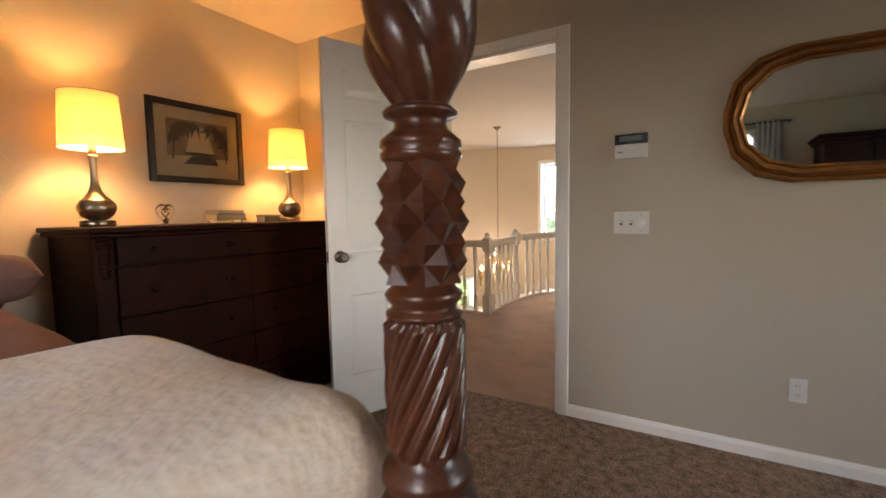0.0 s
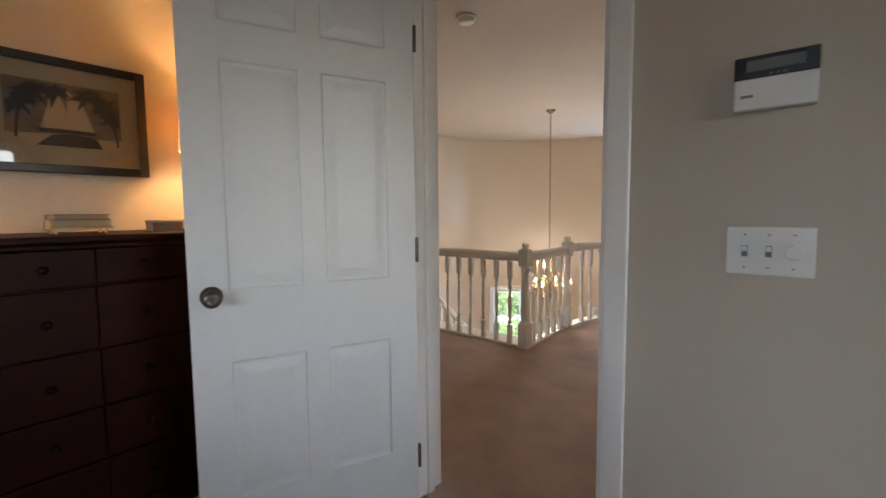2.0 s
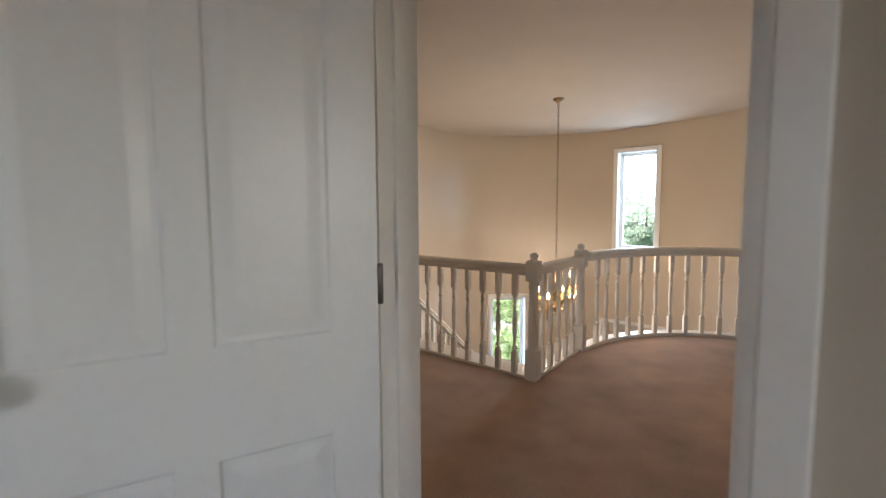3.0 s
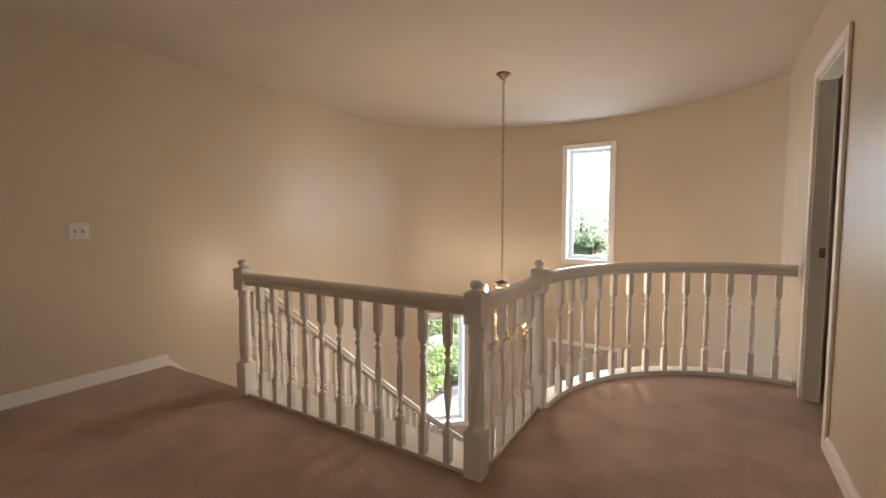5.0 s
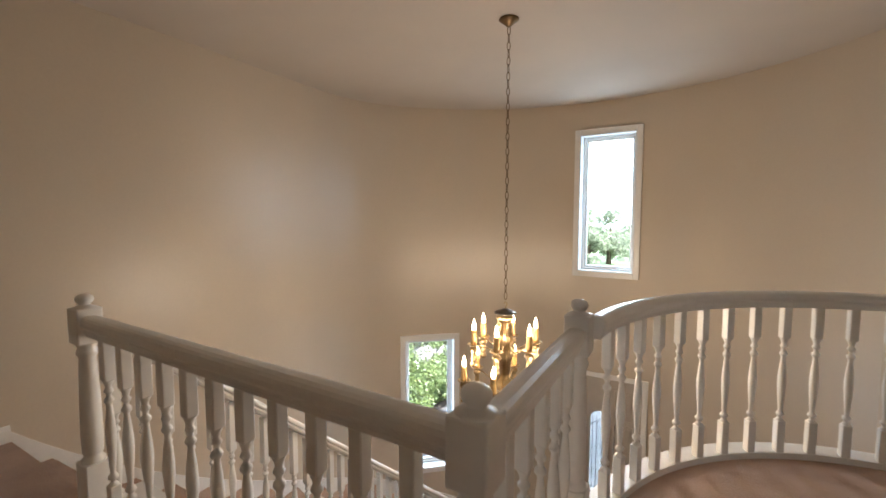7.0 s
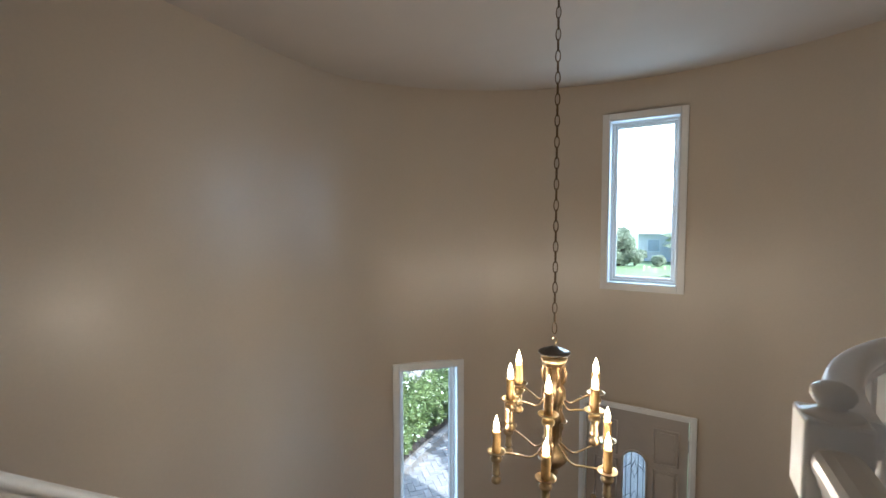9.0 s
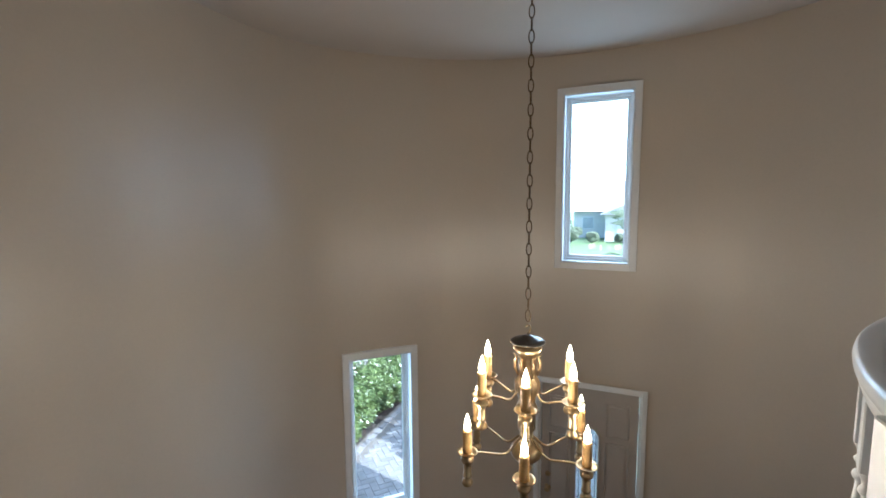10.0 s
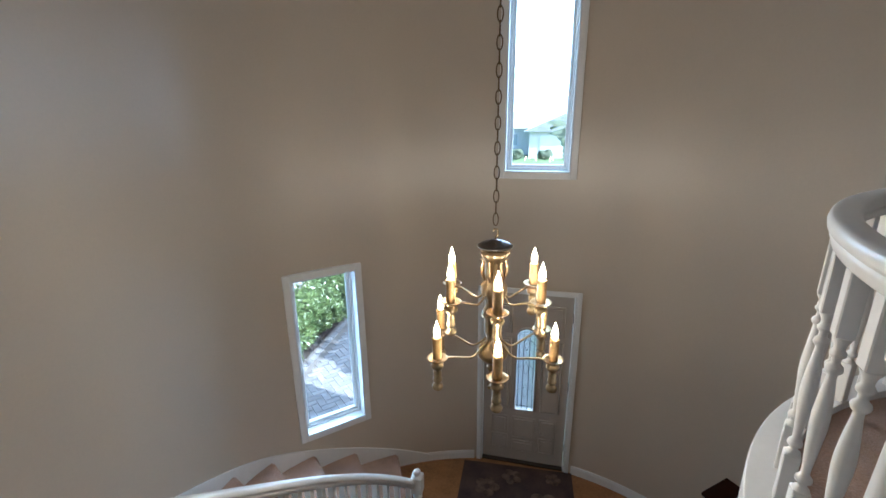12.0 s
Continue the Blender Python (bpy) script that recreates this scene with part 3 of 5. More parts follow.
def front_door():
    a, hw, z0, z1 = FD
    x, y = ring(a, math.sqrt(R * R - hw * hw))
    m = Matrix.Translation((x, y, 0)) @ pose(0, 0, 0, 0, 0, a - 90)
    fr = casing("door_frame_front", 2 * hw, z0, z1, m @ pose(-hw, -0.012, 0), 0.044, 0.02, 0.15, label="white painted front door casing")
    part("threshold", box(bmesh.new(), -0.0 + 0.017, 2 * hw - 0.017, 0.0, 0.14, z0, z0 + 0.022, 0.004), M_PEWTER, fr, "dark metal threshold")
    w = 2 * hw - 0.04
    top = thing("door_front", "closed taupe front door with arched leaded glass", "door")
    top.matrix_basis = m @ pose(-hw + 0.02, 0.03, z0 + 0.024)
    top["kind"] = "structure"
    h, th, c = 2.0, 0.044, w / 2
    gz0, gz1, gw = 0.66, 1.52, 0.105
    outline = [(c - gw, gz0), (c + gw, gz0), (c + gw, gz1), *[(c + gw * math.cos(radians(t)), gz1 + gw * math.sin(radians(t))) for t in range(15, 180, 15)], (c - gw, gz1)]
    # leaf round the glass: strips between the opening's edge and the outer frame
    bm = bmesh.new()
    for yy in (0.0, th):
        def q(pts):
            bm.faces.new([bm.verts.new((px, yy, pz)) for px, pz in pts])
        q([(0, 0), (w, 0), (w, gz0), (0, gz0)])
        q([(0, gz0), (c - gw, gz0), (c - gw, gz1), (0, gz1)])
        q([(c + gw, gz0), (w, gz0), (w, gz1), (c + gw, gz1)])
        ar = outline[2:]
        topz = [(w, gz1), (w, h), *[(c + (w / 2) * math.cos(radians(t)), h) for t in range(30, 165, 15)], (0, h), (0, gz1)]
        for i in range(len(ar) - 1):
            q([ar[i], topz[i], topz[i + 1], ar[i + 1]])
    for loop in ([(0, 0), (w, 0), (w, h), (0, h)], outline):
        n = len(loop)
        for i in range(n):
            p0, p1 = loop[i], loop[(i + 1) % n]
            bm.faces.new([bm.verts.new(v) for v in ((p0[0], 0, p0[1]), (p1[0], 0, p1[1]), (p1[0], th, p1[1]), (p0[0], th, p0[1]))])
    part("leaf", bm, M_FDOOR, top)
    part("glass_moulding", tube(bmesh.new(), [(px, -0.004, pz) for px, pz in outline], 0.011, 8, closed=True), M_FDOOR, top)
    gb = bmesh.new()
    fr2 = [gb.verts.new((px, 0.02, pz)) for px, pz in outline]
    bk = [gb.verts.new((px, 0.025, pz)) for px, pz in outline]
    gb.faces.new(fr2)
    gb.faces.new(bk[::-1])
    for i in range(len(outline)):
        gb.faces.new((fr2[i], fr2[(i + 1) % len(outline)], bk[(i + 1) % len(outline)], bk[i]))
    pane = part("pane", gb, glass_mat("frosted_bevelled_glass", (0.9, 0.95, 1.0), 0.25), top, "arched frosted leaded glass")
    pane.visible_shadow = False

    def came(pts):
        part("came", tube(bmesh.new(), [(c + px, 0.017, pz) for px, pz in pts], 0.0035, 6), M_LEAD, pane)
    for px in (-0.075, -0.03, 0.03, 0.075):
        came([(px, gz0), (px, gz1 + math.sqrt(gw * gw - px * px))])
    for zc in (0.88, 1.15, 1.44):
        came([(-0.03, zc), (0, zc + 0.085), (0.03, zc), (0, zc - 0.085), (-0.03, zc)])
        came([(-gw, zc - 0.02), (-0.03, zc + 0.05)])
        came([(gw, zc - 0.02), (0.03, zc + 0.05)])
    came([(-gw, gz0 + 0.04), (gw, gz0 + 0.04)])
    for x0, x1, a0, a1 in ((0.10, c - 0.17, 0.36, 0.56), (c + 0.17, w - 0.10, 0.36, 0.56), (c - 0.12, c + 0.12, 0.30, 0.56),
                           (0.10, c - 0.17, 0.14, 0.32), (c + 0.17, w - 0.10, 0.14, 0.32), (c - 0.12, c + 0.12, 0.12, 0.26),
                           (0.08, c - 0.16, 0.66, 1.50), (c + 0.16, w - 0.08, 0.66, 1.50), (0.08, c - 0.16, 1.56, 1.88), (c + 0.16, w - 0.08, 1.56, 1.88)):
        part("panel", tube(box(bmesh.new(), x0 + 0.025, x1 - 0.025, -0.012, 0.001, a0 + 0.025, a1 - 0.025, 0.003),
                           [(x0, -0.001, a0), (x1, -0.001, a0), (x1, -0.001, a1), (x0, -0.001, a1)], 0.010, 6, closed=True), M_FDOOR, top)
    kb = bmesh.new()
    knob(kb, pose(0.07, 0.0, 0.92))
    part("door_knob", kb, M_BRASS, top, "brass door knob")
    kb = bmesh.new()
    lathe(kb, [(0.028, 0), (0.028, 0.01), (0.022, 0.02), (0.012, 0.022)], 20)
    kb.transform(pose(0.07, 0.0, 1.06, 90))
    part("deadbolt", kb, M_BRASS, top, "brass deadbolt")
    for z in (0.25, 1.0, 1.78):
        part("hinge", lathe(bmesh.new(), [(0.008, -0.05), (0.008, 0.05)], 10, (w + 0.006, -0.004, z)), M_PEWTER, top, "dark hinge")


front_door()

# ---- stairs ----
NR, RISE = 15, -ZF / 15


def along(pts):
    d = [0.0]
    for a, b in zip(pts, pts[1:]):
        d.append(d[-1] + math.dist(a, b))

    def at(s):
        s = max(0.0, min(1.0, s)) * d[-1]
        for i in range(len(pts) - 1):
            if s <= d[i + 1] + 1e-9:
                k = (s - d[i]) / max(1e-9, d[i + 1] - d[i])
                return (pts[i][0] + (pts[i + 1][0] - pts[i][0]) * k, pts[i][1] + (pts[i + 1][1] - pts[i][1]) * k)
        return pts[-1]
    return at


def rail_curve(t):
    """Plan of the stair rail: nearly straight, then bending in to its foot."""
    q = 1 - t
    pts = ((-2.445, 2.16), (-2.331, 3.115), (-2.63, 4.40), (-2.038, 4.958))
    k = (q ** 3, 3 * q * q * t, 3 * q * t * t, t ** 3)
    return tuple(sum(w * p[i] for w, p in zip(k, pts)) for i in (0, 1))


inner = along([rail_curve(i / 60) for i in range(61)])       # the open ends of the treads


wall_line = along([(WX, 2.14)] + [ring(A0 - (A0 - 118.5) * i / 60, R - 0.001) for i in range(61)])


def outer(s):
    """The wall end of a tread: treads widen towards the foot of the stairs."""
    s = max(0.0, min(1.0, s))
    return wall_line(s - 0.45 * s * (1 - s))


stairs = thing("staircase", "curved carpeted staircase with white skirt boards", "staircase")
stairs["kind"] = "structure"
for k in range(1, NR):
    s0, s1 = (k - 1) / (NR - 1), k / (NR - 1)
    z = -k * RISE
    poly = [inner(s0), inner((s0 + s1) / 2), inner(s1), outer(s1), outer((s0 * 2 + s1 * 4) / 6), outer((s0 * 4 + s1 * 2) / 6), outer(s0)]
    bm = slab(bmesh.new(), poly, max(ZF, z - 0.40), z)
    e = [ed for ed in bm.edges if all(abs(v.co.z - z) < 1e-6 for v in ed.verts) and
         all(min(math.dist(v.co.xy, inner(s1)), math.dist(v.co.xy, outer(s1))) < 1e-4 for v in ed.verts)]
    bmesh.ops.bevel(bm, geom=e, offset=0.018, segments=3, affect='EDGES')
    part("step", bm, M_CARPET, stairs)


def skirt(name, fn, side, up, down, th, last=1.0):
    bm = bmesh.new()
    n = 60
    rows = []
    for i in range(n + 1):
        s = i / n * last
        x, y = fn(s)
        x2, y2 = fn(min(last, s + 0.01))
        x1, y1 = fn(max(0, s - 0.01))
        t = Vector((x2 - x1, y2 - y1, 0)).normalized()
        nrm = Vector((t.y, -t.x, 0)) * side
        z = -s * (NR - 1) * RISE
        p = Vector((x, y, 0))
        rows.append([bm.verts.new(q) for q in (p + Vector((0, 0, z - down)), p + nrm * th + Vector((0, 0, z - down)),
                                              p + nrm * th + Vector((0, 0, z + up)), p + Vector((0, 0, z + up)))])
        for v in rows[-1]:
            v.co.z = max(v.co.z, ZF + 0.001)
    for a, b in zip(rows, rows[1:]):
        for j in range(4):
            bm.faces.new((a[j], a[(j + 1) % 4], b[(j + 1) % 4], b[j]))
    bm.faces.new(rows[0])
    bm.faces.new(rows[-1][::-1])
    return part(name, bm, M_TRIM, stairs)


def run_out(s):
    """The wall line, carried on past the last riser to the foyer baseboard."""
    return outer(s) if s <= 1 else ring(118.5 - (s - 1) * 140, R - 0.001)


skirt("wall_skirt", run_out, 1, 0.055, 0.25, 0.018, 1.057)
skirt("stringer", inner, 1, 0.05, 0.42, 0.03)

# ---- railings ----
RT = 0.83


def baluster_mesh(h, base, top):
    """Square blocks top and foot, a turned vase between."""
    bm = bmesh.new()
    q = 0.0195
    box(bm, -q, q, -q, q, 0, base, 0.003, 1)
    box(bm, -q, q, -q, q, top, h, 0.003, 1)
    L = top - base
    prof = [(0.0185, 0), (0.0185, 0.008), (0.0095, 0.028), (0.0095, 0.045), (0.0175, 0.062), (0.0185, 0.077), (0.0165, 0.092), (0.0092, 0.112), (0.0105, 0.17), (0.0148, 0.30), (0.0190, 0.44),
            (0.0190, 0.52), (0.0150, 0.64), (0.0098, 0.75), (0.0095, 0.775), (0.0165, 0.795), (0.0178, 0.81), (0.0165, 0.825), (0.0095, 0.845), (0.0095, 0.875), (0.0155, 0.89), (0.0165, 0.905), (0.0105, 0.93), (0.0125, 0.96), (0.0185, 0.99), (0.0185, 1.0)]
    lathe(bm, [(r, base + z * L) for r, z in prof], 12, cap=False)
    me = bpy.data.meshes.new("baluster")
    bmesh.ops.recalc_face_normals(bm, faces=bm.faces)
    bm.to_mesh(me)
    bm.free()
    me.materials.append(M_TRIM)
    return me


def newel(parent, x, y, z, h, material=M_TRIM, rz=0.0):
    """Newel post: square foot and head, turned shaft, ball finial."""
    bm = bmesh.new()
    q = 0.045
    box(bm, -q, q, -q, q, 0, 0.22, 0.004, 1)
    box(bm, -q, q, -q, q, h - 0.200, h - 0.055, 0.006, 2)
    L0, L1 = 0.22, h - 0.200
    prof = [(0.042, 0), (0.042, 0.02), (0.030, 0.05), (0.036, 0.08), (0.038, 0.2), (0.036, 0.5), (0.031, 0.8), (0.029, 0.88), (0.037, 0.91), (0.037, 0.94), (0.031, 0.96), (0.04, 1.0)]
    lathe(bm, [(r, L0 + t * (L1 - L0)) for r, t in prof], 20, cap=False)
    hh = h - 0.055
    lathe(bm, [(0.043, hh - 0.004), (0.043, hh), (0.032, hh + 0.005), (0.020, hh + 0.010), (0.019, hh + 0.014), (0.026, hh + 0.020), (0.031, hh + 0.030), (0.031, hh + 0.037),
               (0.027, hh + 0.046), (0.016, hh + 0.053), (0.004, hh + 0.056)], 20)
    ob = part("newel_post", bm, material, parent)
    ob.matrix_basis = pose(x, y, z, 0, 0, rz)
    return ob


RAIL = [(-0.019, -0.080), (0.019, -0.080), (0.021, -0.066), (0.026, -0.060), (0.027, -0.050), (0.024, -0.046), (0.024, -0.042), (0.034, -0.038), (0.036, -0.024), (0.033, -0.012), (0.026, -0.004), (0.012, 0.0)]
RAIL += [(-x, z) for x, z in RAIL[::-1]]
RC = RT + 0.028                        # the curved run stands a little higher, on a curb
railing = thing("landing_railing", "white painted balustrade with turned balusters round the stairwell", "railing")
newel(railing, *NL, 0.0, 0.915)
newel(railing, *NM, 0.0, 0.912)
newel(railing, *N2, 0.0, 0.928)
part("handrail", sweep(bmesh.new(), [(NL[0] + 0.045, NL[1], RT), (NM[0] - 0.045, NM[1], RT)], RAIL), M_TRIM, railing)
part("handrail", sweep(bmesh.new(), [(NM[0], NM[1] + 0.045, RT), (N2[0], N2[1] - 0.045, RT)], RAIL), M_TRIM, railing)
curve = arc(BR, BA0 - 2, BA1 + 0.8, 40)
part("handrail", sweep(bmesh.new(), [(x, y, RC) for x, y in curve], RAIL, smooth=True), M_TRIM, railing)
OUT = LEDGE
WIDE = 0.20
part("base_board", sweep(bmesh.new(), [(NL[0] - 0.03, NL[1], 0.020), (NM[0] + 0.02, NM[1], 0.020)], [(-WIDE, -0.32), (-WIDE, -0.004), (-WIDE + 0.004, 0), (0.020, 0), (0.022, -0.003), (0.022, -0.32)]), M_TRIM, railing)
part("base_board", sweep(bmesh.new(), [(NM[0], NL[1] + WIDE, 0.0195), (N2[0], N2[1] + 0.05, 0.0195)], [(-OUT, -0.32), (-OUT, -0.004), (-OUT + 0.004, 0), (0.020, 0), (0.022, -0.003), (0.022, -0.32)]), M_TRIM, railing)
part("base_board", sweep(bmesh.new(), [(NM[0] + 0.0205, NM[1] + 0.01, 0.0192), (NM[0] + 0.0205, NL[1] + WIDE - 0.001, 0.0192)], [(-0.02, -0.02), (-0.02, 0), (0.001, 0), (0.001, -0.02)]), M_TRIM, railing)
part("base_board", sweep(bmesh.new(), [(x, y, 0.032) for x, y in arc(BR, BA0, BA1 + 0.8, 40)], [(-OUT + 0.01, -0.34), (-OUT + 0.01, -0.004), (-OUT + 0.014, 0), (0.020, 0), (0.022, -0.003), (0.022, -0.32)]), M_TRIM, railing)
BALC = baluster_mesh(RC - 0.079 - 0.031, 0.165, 0.59)
BAL = baluster_mesh(RT - 0.079 - 0.018, 0.155, 0.575)


def baluster(parent, x, y, z, rz=0.0, me=None):
    ob = new("baluster", me or BAL)
    ob.parent = parent
    ob.matrix_basis = pose(x, y, z, 0, 0, rz)


for i in range(11):
    baluster(railing, NL[0] + 0.177 + i * 0.1443, NL[1] + (NM[1] - NL[1]) * (0.177 + i * 0.1443) / (NM[0] - NL[0]), 0.0185)
for i in range(5):
    baluster(railing, NM[0] + (N2[0] - NM[0]) * (0.145 + i * 0.1425) / 0.882, NM[1] + 0.145 + i * 0.1425, 0.0185)
nb = 13
for i in range(nb):
    a = 169.8 - 6.62 * i
    baluster(railing, BX + BR * math.cos(radians(a)), BY + BR * math.sin(radians(a)), 0.0315, a, BALC)

stair_rail = thing("stair_railing", "white painted stair balustrade curving down to the foyer", "railing")
bot = inner(1.0)
newel(stair_rail, bot[0], bot[1], ZF, 1.08)
spath = [(inner(s)[0], inner(s)[1], RT - 0.032 - s * (NR - 1) * RISE) for s in [0.02 + 0.965 * i / 60 for i in range(61)]]
part("handrail", sweep(bmesh.new(), spath, RAIL, smooth=True), M_TRIM, stair_rail)
BAL2 = baluster_mesh(RT - 0.13, 0.14, 0.45)
for k in range(1, NR):
    for f in (0.22, 0.72):
        s = (k - 1 + f) / (NR - 1)
        x, y = inner(s)
        h = RT - 0.105 - s * (NR - 1) * RISE + k * RISE
        ob = new("baluster", BAL2)
        ob.parent = stair_rail
        ob.matrix_basis = pose(x - 0.02, y, -k * RISE - 0.001) @ Matrix.Diagonal((1, 1, h / (RT - 0.13), 1))

# ---- chandelier ----
HX, HY = -1.408, 4.02


def chandelier():
    top = thing("chandelier", "two-tier brass chandelier with twelve lit candle bulbs", "chandelier", (HX, HY, 0))
    part("canopy", lathe(bmesh.new(), [(0.062, ZC), (0.064, ZC - 0.006), (0.058, ZC - 0.014), (0.034, ZC - 0.03), (0.018, ZC - 0.045), (0.010, ZC - 0.05)][::-1], 24), M_BRONZE, top, "brass ceiling canopy")
    link = bmesh.new()
    pts = []
    for i in range(16):
        t = 2 * math.pi * i / 16
        pts.append((0.0105 * math.cos(t), 0, 0.0265 * math.sin(t)))
    tube(link, pts, 0.0026, 6, closed=True)
    first = part("chain_link", link, M_BRONZE, top, "dark bronze chain link")
    z = ZC - 0.072
    first.matrix_basis = pose(0, 0, z)
    k = 0
    while z - 0.047 > 0.672:
        z -= 0.047
        k += 1
        ob = new("chain_link", first.data)
        ob.parent = top
        ob.matrix_basis = pose(0, 0, z, 0, 0, 90 * (k % 2))
    part("hook", tube(bmesh.new(), [(0.0, 0, 0.615), (0.002, 0, 0.63), (0.012, 0, 0.645), (0.008, 0, 0.662), (-0.004, 0, 0.664), (-0.008, 0, 0.652)], 0.004, 8), M_BRASS, top)
    part("cap", lathe(bmesh.new(), [(0.02, 0.575), (0.05, 0.582), (0.072, 0.588), (0.074, 0.594), (0.06, 0.603), (0.03, 0.610), (0.022, 0.617), (0.008, 0.62)], 28), M_PEWTER, top, "dark metal cap")
    prof = [(0.006, 0.0), (0.016, 0.008), (0.022, 0.026), (0.014, 0.042), (0.034, 0.056), (0.056, 0.085), (0.060, 0.11), (0.044, 0.135), (0.026, 0.152), (0.024, 0.19), (0.031, 0.205),
            (0.031, 0.265), (0.042, 0.285), (0.036, 0.305), (0.028, 0.325), (0.031, 0.35), (0.046, 0.385), (0.044, 0.42), (0.030, 0.445), (0.033, 0.47), (0.030, 0.52), (0.040, 0.54), (0.052, 0.566), (0.034, 0.578)]

    def flute(a, z):
        return 1 + 0.05 * math.cos(12 * a) * (1.0 if 0.16 < z < 0.56 else 0.0)
    part("column", lathe(bmesh.new(), [(r * 1.18, z) for r, z in prof], 48, twist=flute), M_BRASS, top)
    for i in range(6):
        a = radians(-52 + 60 * i)
        lb = bmesh.new()
        tube(lb, [((0.03 + q * 0.022) * math.cos(a), (0.03 + q * 0.022) * math.sin(a), z) for q, z in ((0.4, 0.44), (0.9, 0.47), (1.0, 0.50), (0.7, 0.525), (1.3, 0.535))], [0.004, 0.009, 0.008, 0.005, 0.003], 8)
        part("leaf_ornament", lb, M_BRASS, top, "cast brass leaf")
    for tier, (rad, zd, zo) in enumerate(((0.21, 0.385, 0.392), (0.275, 0.145, 0.150))):
        for i in range(6):
            a = radians(-82 + 60 * i)
            c, s = math.cos(a), math.sin(a)
            p = Vector((rad * c, rad * s, zd))
            ctrl = [Vector((0.025 * c, 0.025 * s, zo + 0.02)), Vector((0.35 * rad * c, 0.35 * rad * s, zo - 0.045)), Vector((0.62 * rad * c, 0.62 * rad * s, zo - 0.03)),
                    Vector((0.8 * rad * c, 0.8 * rad * s, zd - 0.012)), Vector((rad * c, rad * s, zd - 0.012))]
            path = []
            for j in range(len(ctrl) - 1):
                p0, p1, p2, p3 = ctrl[max(0, j - 1)], ctrl[j], ctrl[j + 1], ctrl[min(len(ctrl) - 1, j + 2)]
                for t in (0, 0.25, 0.5, 0.75):
                    path.append(0.5 * ((2 * p1) + (p2 - p0) * t + (2 * p0 - 5 * p1 + 4 * p2 - p3) * t * t + (3 * p1 - p0 - 3 * p2 + p3) * t ** 3))
            path.append(ctrl[-1])
            arm = part("arm", tube(bmesh.new(), path, 0.0052, 8), M_BRASS, top)
            part("drip_dish", lathe(bmesh.new(), [(0.012, -0.012), (0.03, -0.008), (0.043, 0.0), (0.044, 0.004), (0.036, 0.0), (0.012, -0.003)], 20, p), M_BRASS, arm)
            part("finial", lathe(bmesh.new(), [(0.0037, -0.156), (0.0098, -0.152), (0.0220, -0.143), (0.0244, -0.132), (0.0207, -0.122), (0.0110, -0.114), (0.0195, -0.106), (0.0201, -0.098), (0.0165, -0.090), (0.0177, -0.060), (0.0152, -0.050), (0.0256, -0.042), (0.0281, -0.030), (0.0220, -0.020), (0.0122, -0.012)], 16, p), M_BRASS, arm)
            part("candle_sleeve", lathe(bmesh.new(), [(0.019, 0.0), (0.0195, 0.03), (0.0192, 0.082), (0.020, 0.094), (0.016, 0.098), (0.008, 0.097)], 14, p), M_CANDLE, arm)
            bulb = part("bulb", lathe(bmesh.new(), [(0.008, 0.097), (0.0118, 0.104), (0.0138, 0.114), (0.0128, 0.128), (0.0082, 0.146), (0.0036, 0.161), (0.0010, 0.170)], 14, p), M_BULB, arm, "lit flame-shaped bulb")
            bulb.visible_shadow = False
            point_lamp("candle_light", (HX + p.x, HY + p.y, p.z + 0.130), 0.84, (1.0, 0.73, 0.49), 0.012)


chandelier()

# ---- foyer things ----
rug = thing("foyer_rug", "dark patterned rug at the front door", "rug", (-1.27, 5.62, ZF + 0.001), 0)
part("field", box(bmesh.new(), -0.58, 0.58, -0.65, 0.68, 0, 0.010, 0.003), M_RUG, rug)
for i, (x, y, r) in enumerate(((-0.3, 0.35, 0.16), (0.28, 0.2, 0.2), (-0.05, 0.52, 0.13), (-0.25, -0.2, 0.2), (0.3, -0.35, 0.15), (0.38, 0.55, 0.1))):
    bm = bmesh.new()
    for k in range(5):
        a = 2 * math.pi * k / 5 + i
        lathe(bm, [(r * 0.34, 0.0103), (r * 0.3, 0.0115), (r * 0.1, 0.012)], 12, (x + r * 0.5 * math.cos(a), y + r * 0.5 * math.sin(a), 0))
    part("flower_motif", bm, mat("rug_motif", (0.21, 0.13, 0.085), 0.95, var=0.4, scale=14, fine=90, bump=0.5) if i == 0 else bpy.data.materials["rug_motif"], rug)

table = thing("console_table", "dark wooden console table against the foyer wall", "table", (0.46, 5.24, ZF), -53)
part("tabletop", box(bmesh.new(), -0.28, 0.28, -0.16, 0.16, 0.82, 0.85, 0.006), M_DARKWOOD, table)
part("apron", box(bmesh.new(), -0.25, 0.25, -0.14, 0.14, 0.72, 0.8195, 0.003), M_DARKWOOD, table)
for x in (-0.23, 0.23):
    for y in (-0.12, 0.12):
        part("leg", lathe(bmesh.new(), [(0.014, 0), (0.016, 0.03), (0.012, 0.06), (0.02, 0.4), (0.024, 0.6), (0.018, 0.66), (0.025, 0.7195)], 12, (x, y, 0)), M_DARKWOOD, table)

det = thing("smoke_detector", "round white smoke detector on the landing ceiling", "smoke detector", (-0.63, 1.185, ZC))
part("base_ring", lathe(bmesh.new(), [(0.065, -0.012), (0.068, -0.008), (0.068, 0.0)], 28), M_PLASTIC, det)
part("cover", lathe(bmesh.new(), [(0.02, -0.04), (0.045, -0.037), (0.055, -0.028), (0.058, -0.013)], 28), M_PLASTIC, det)


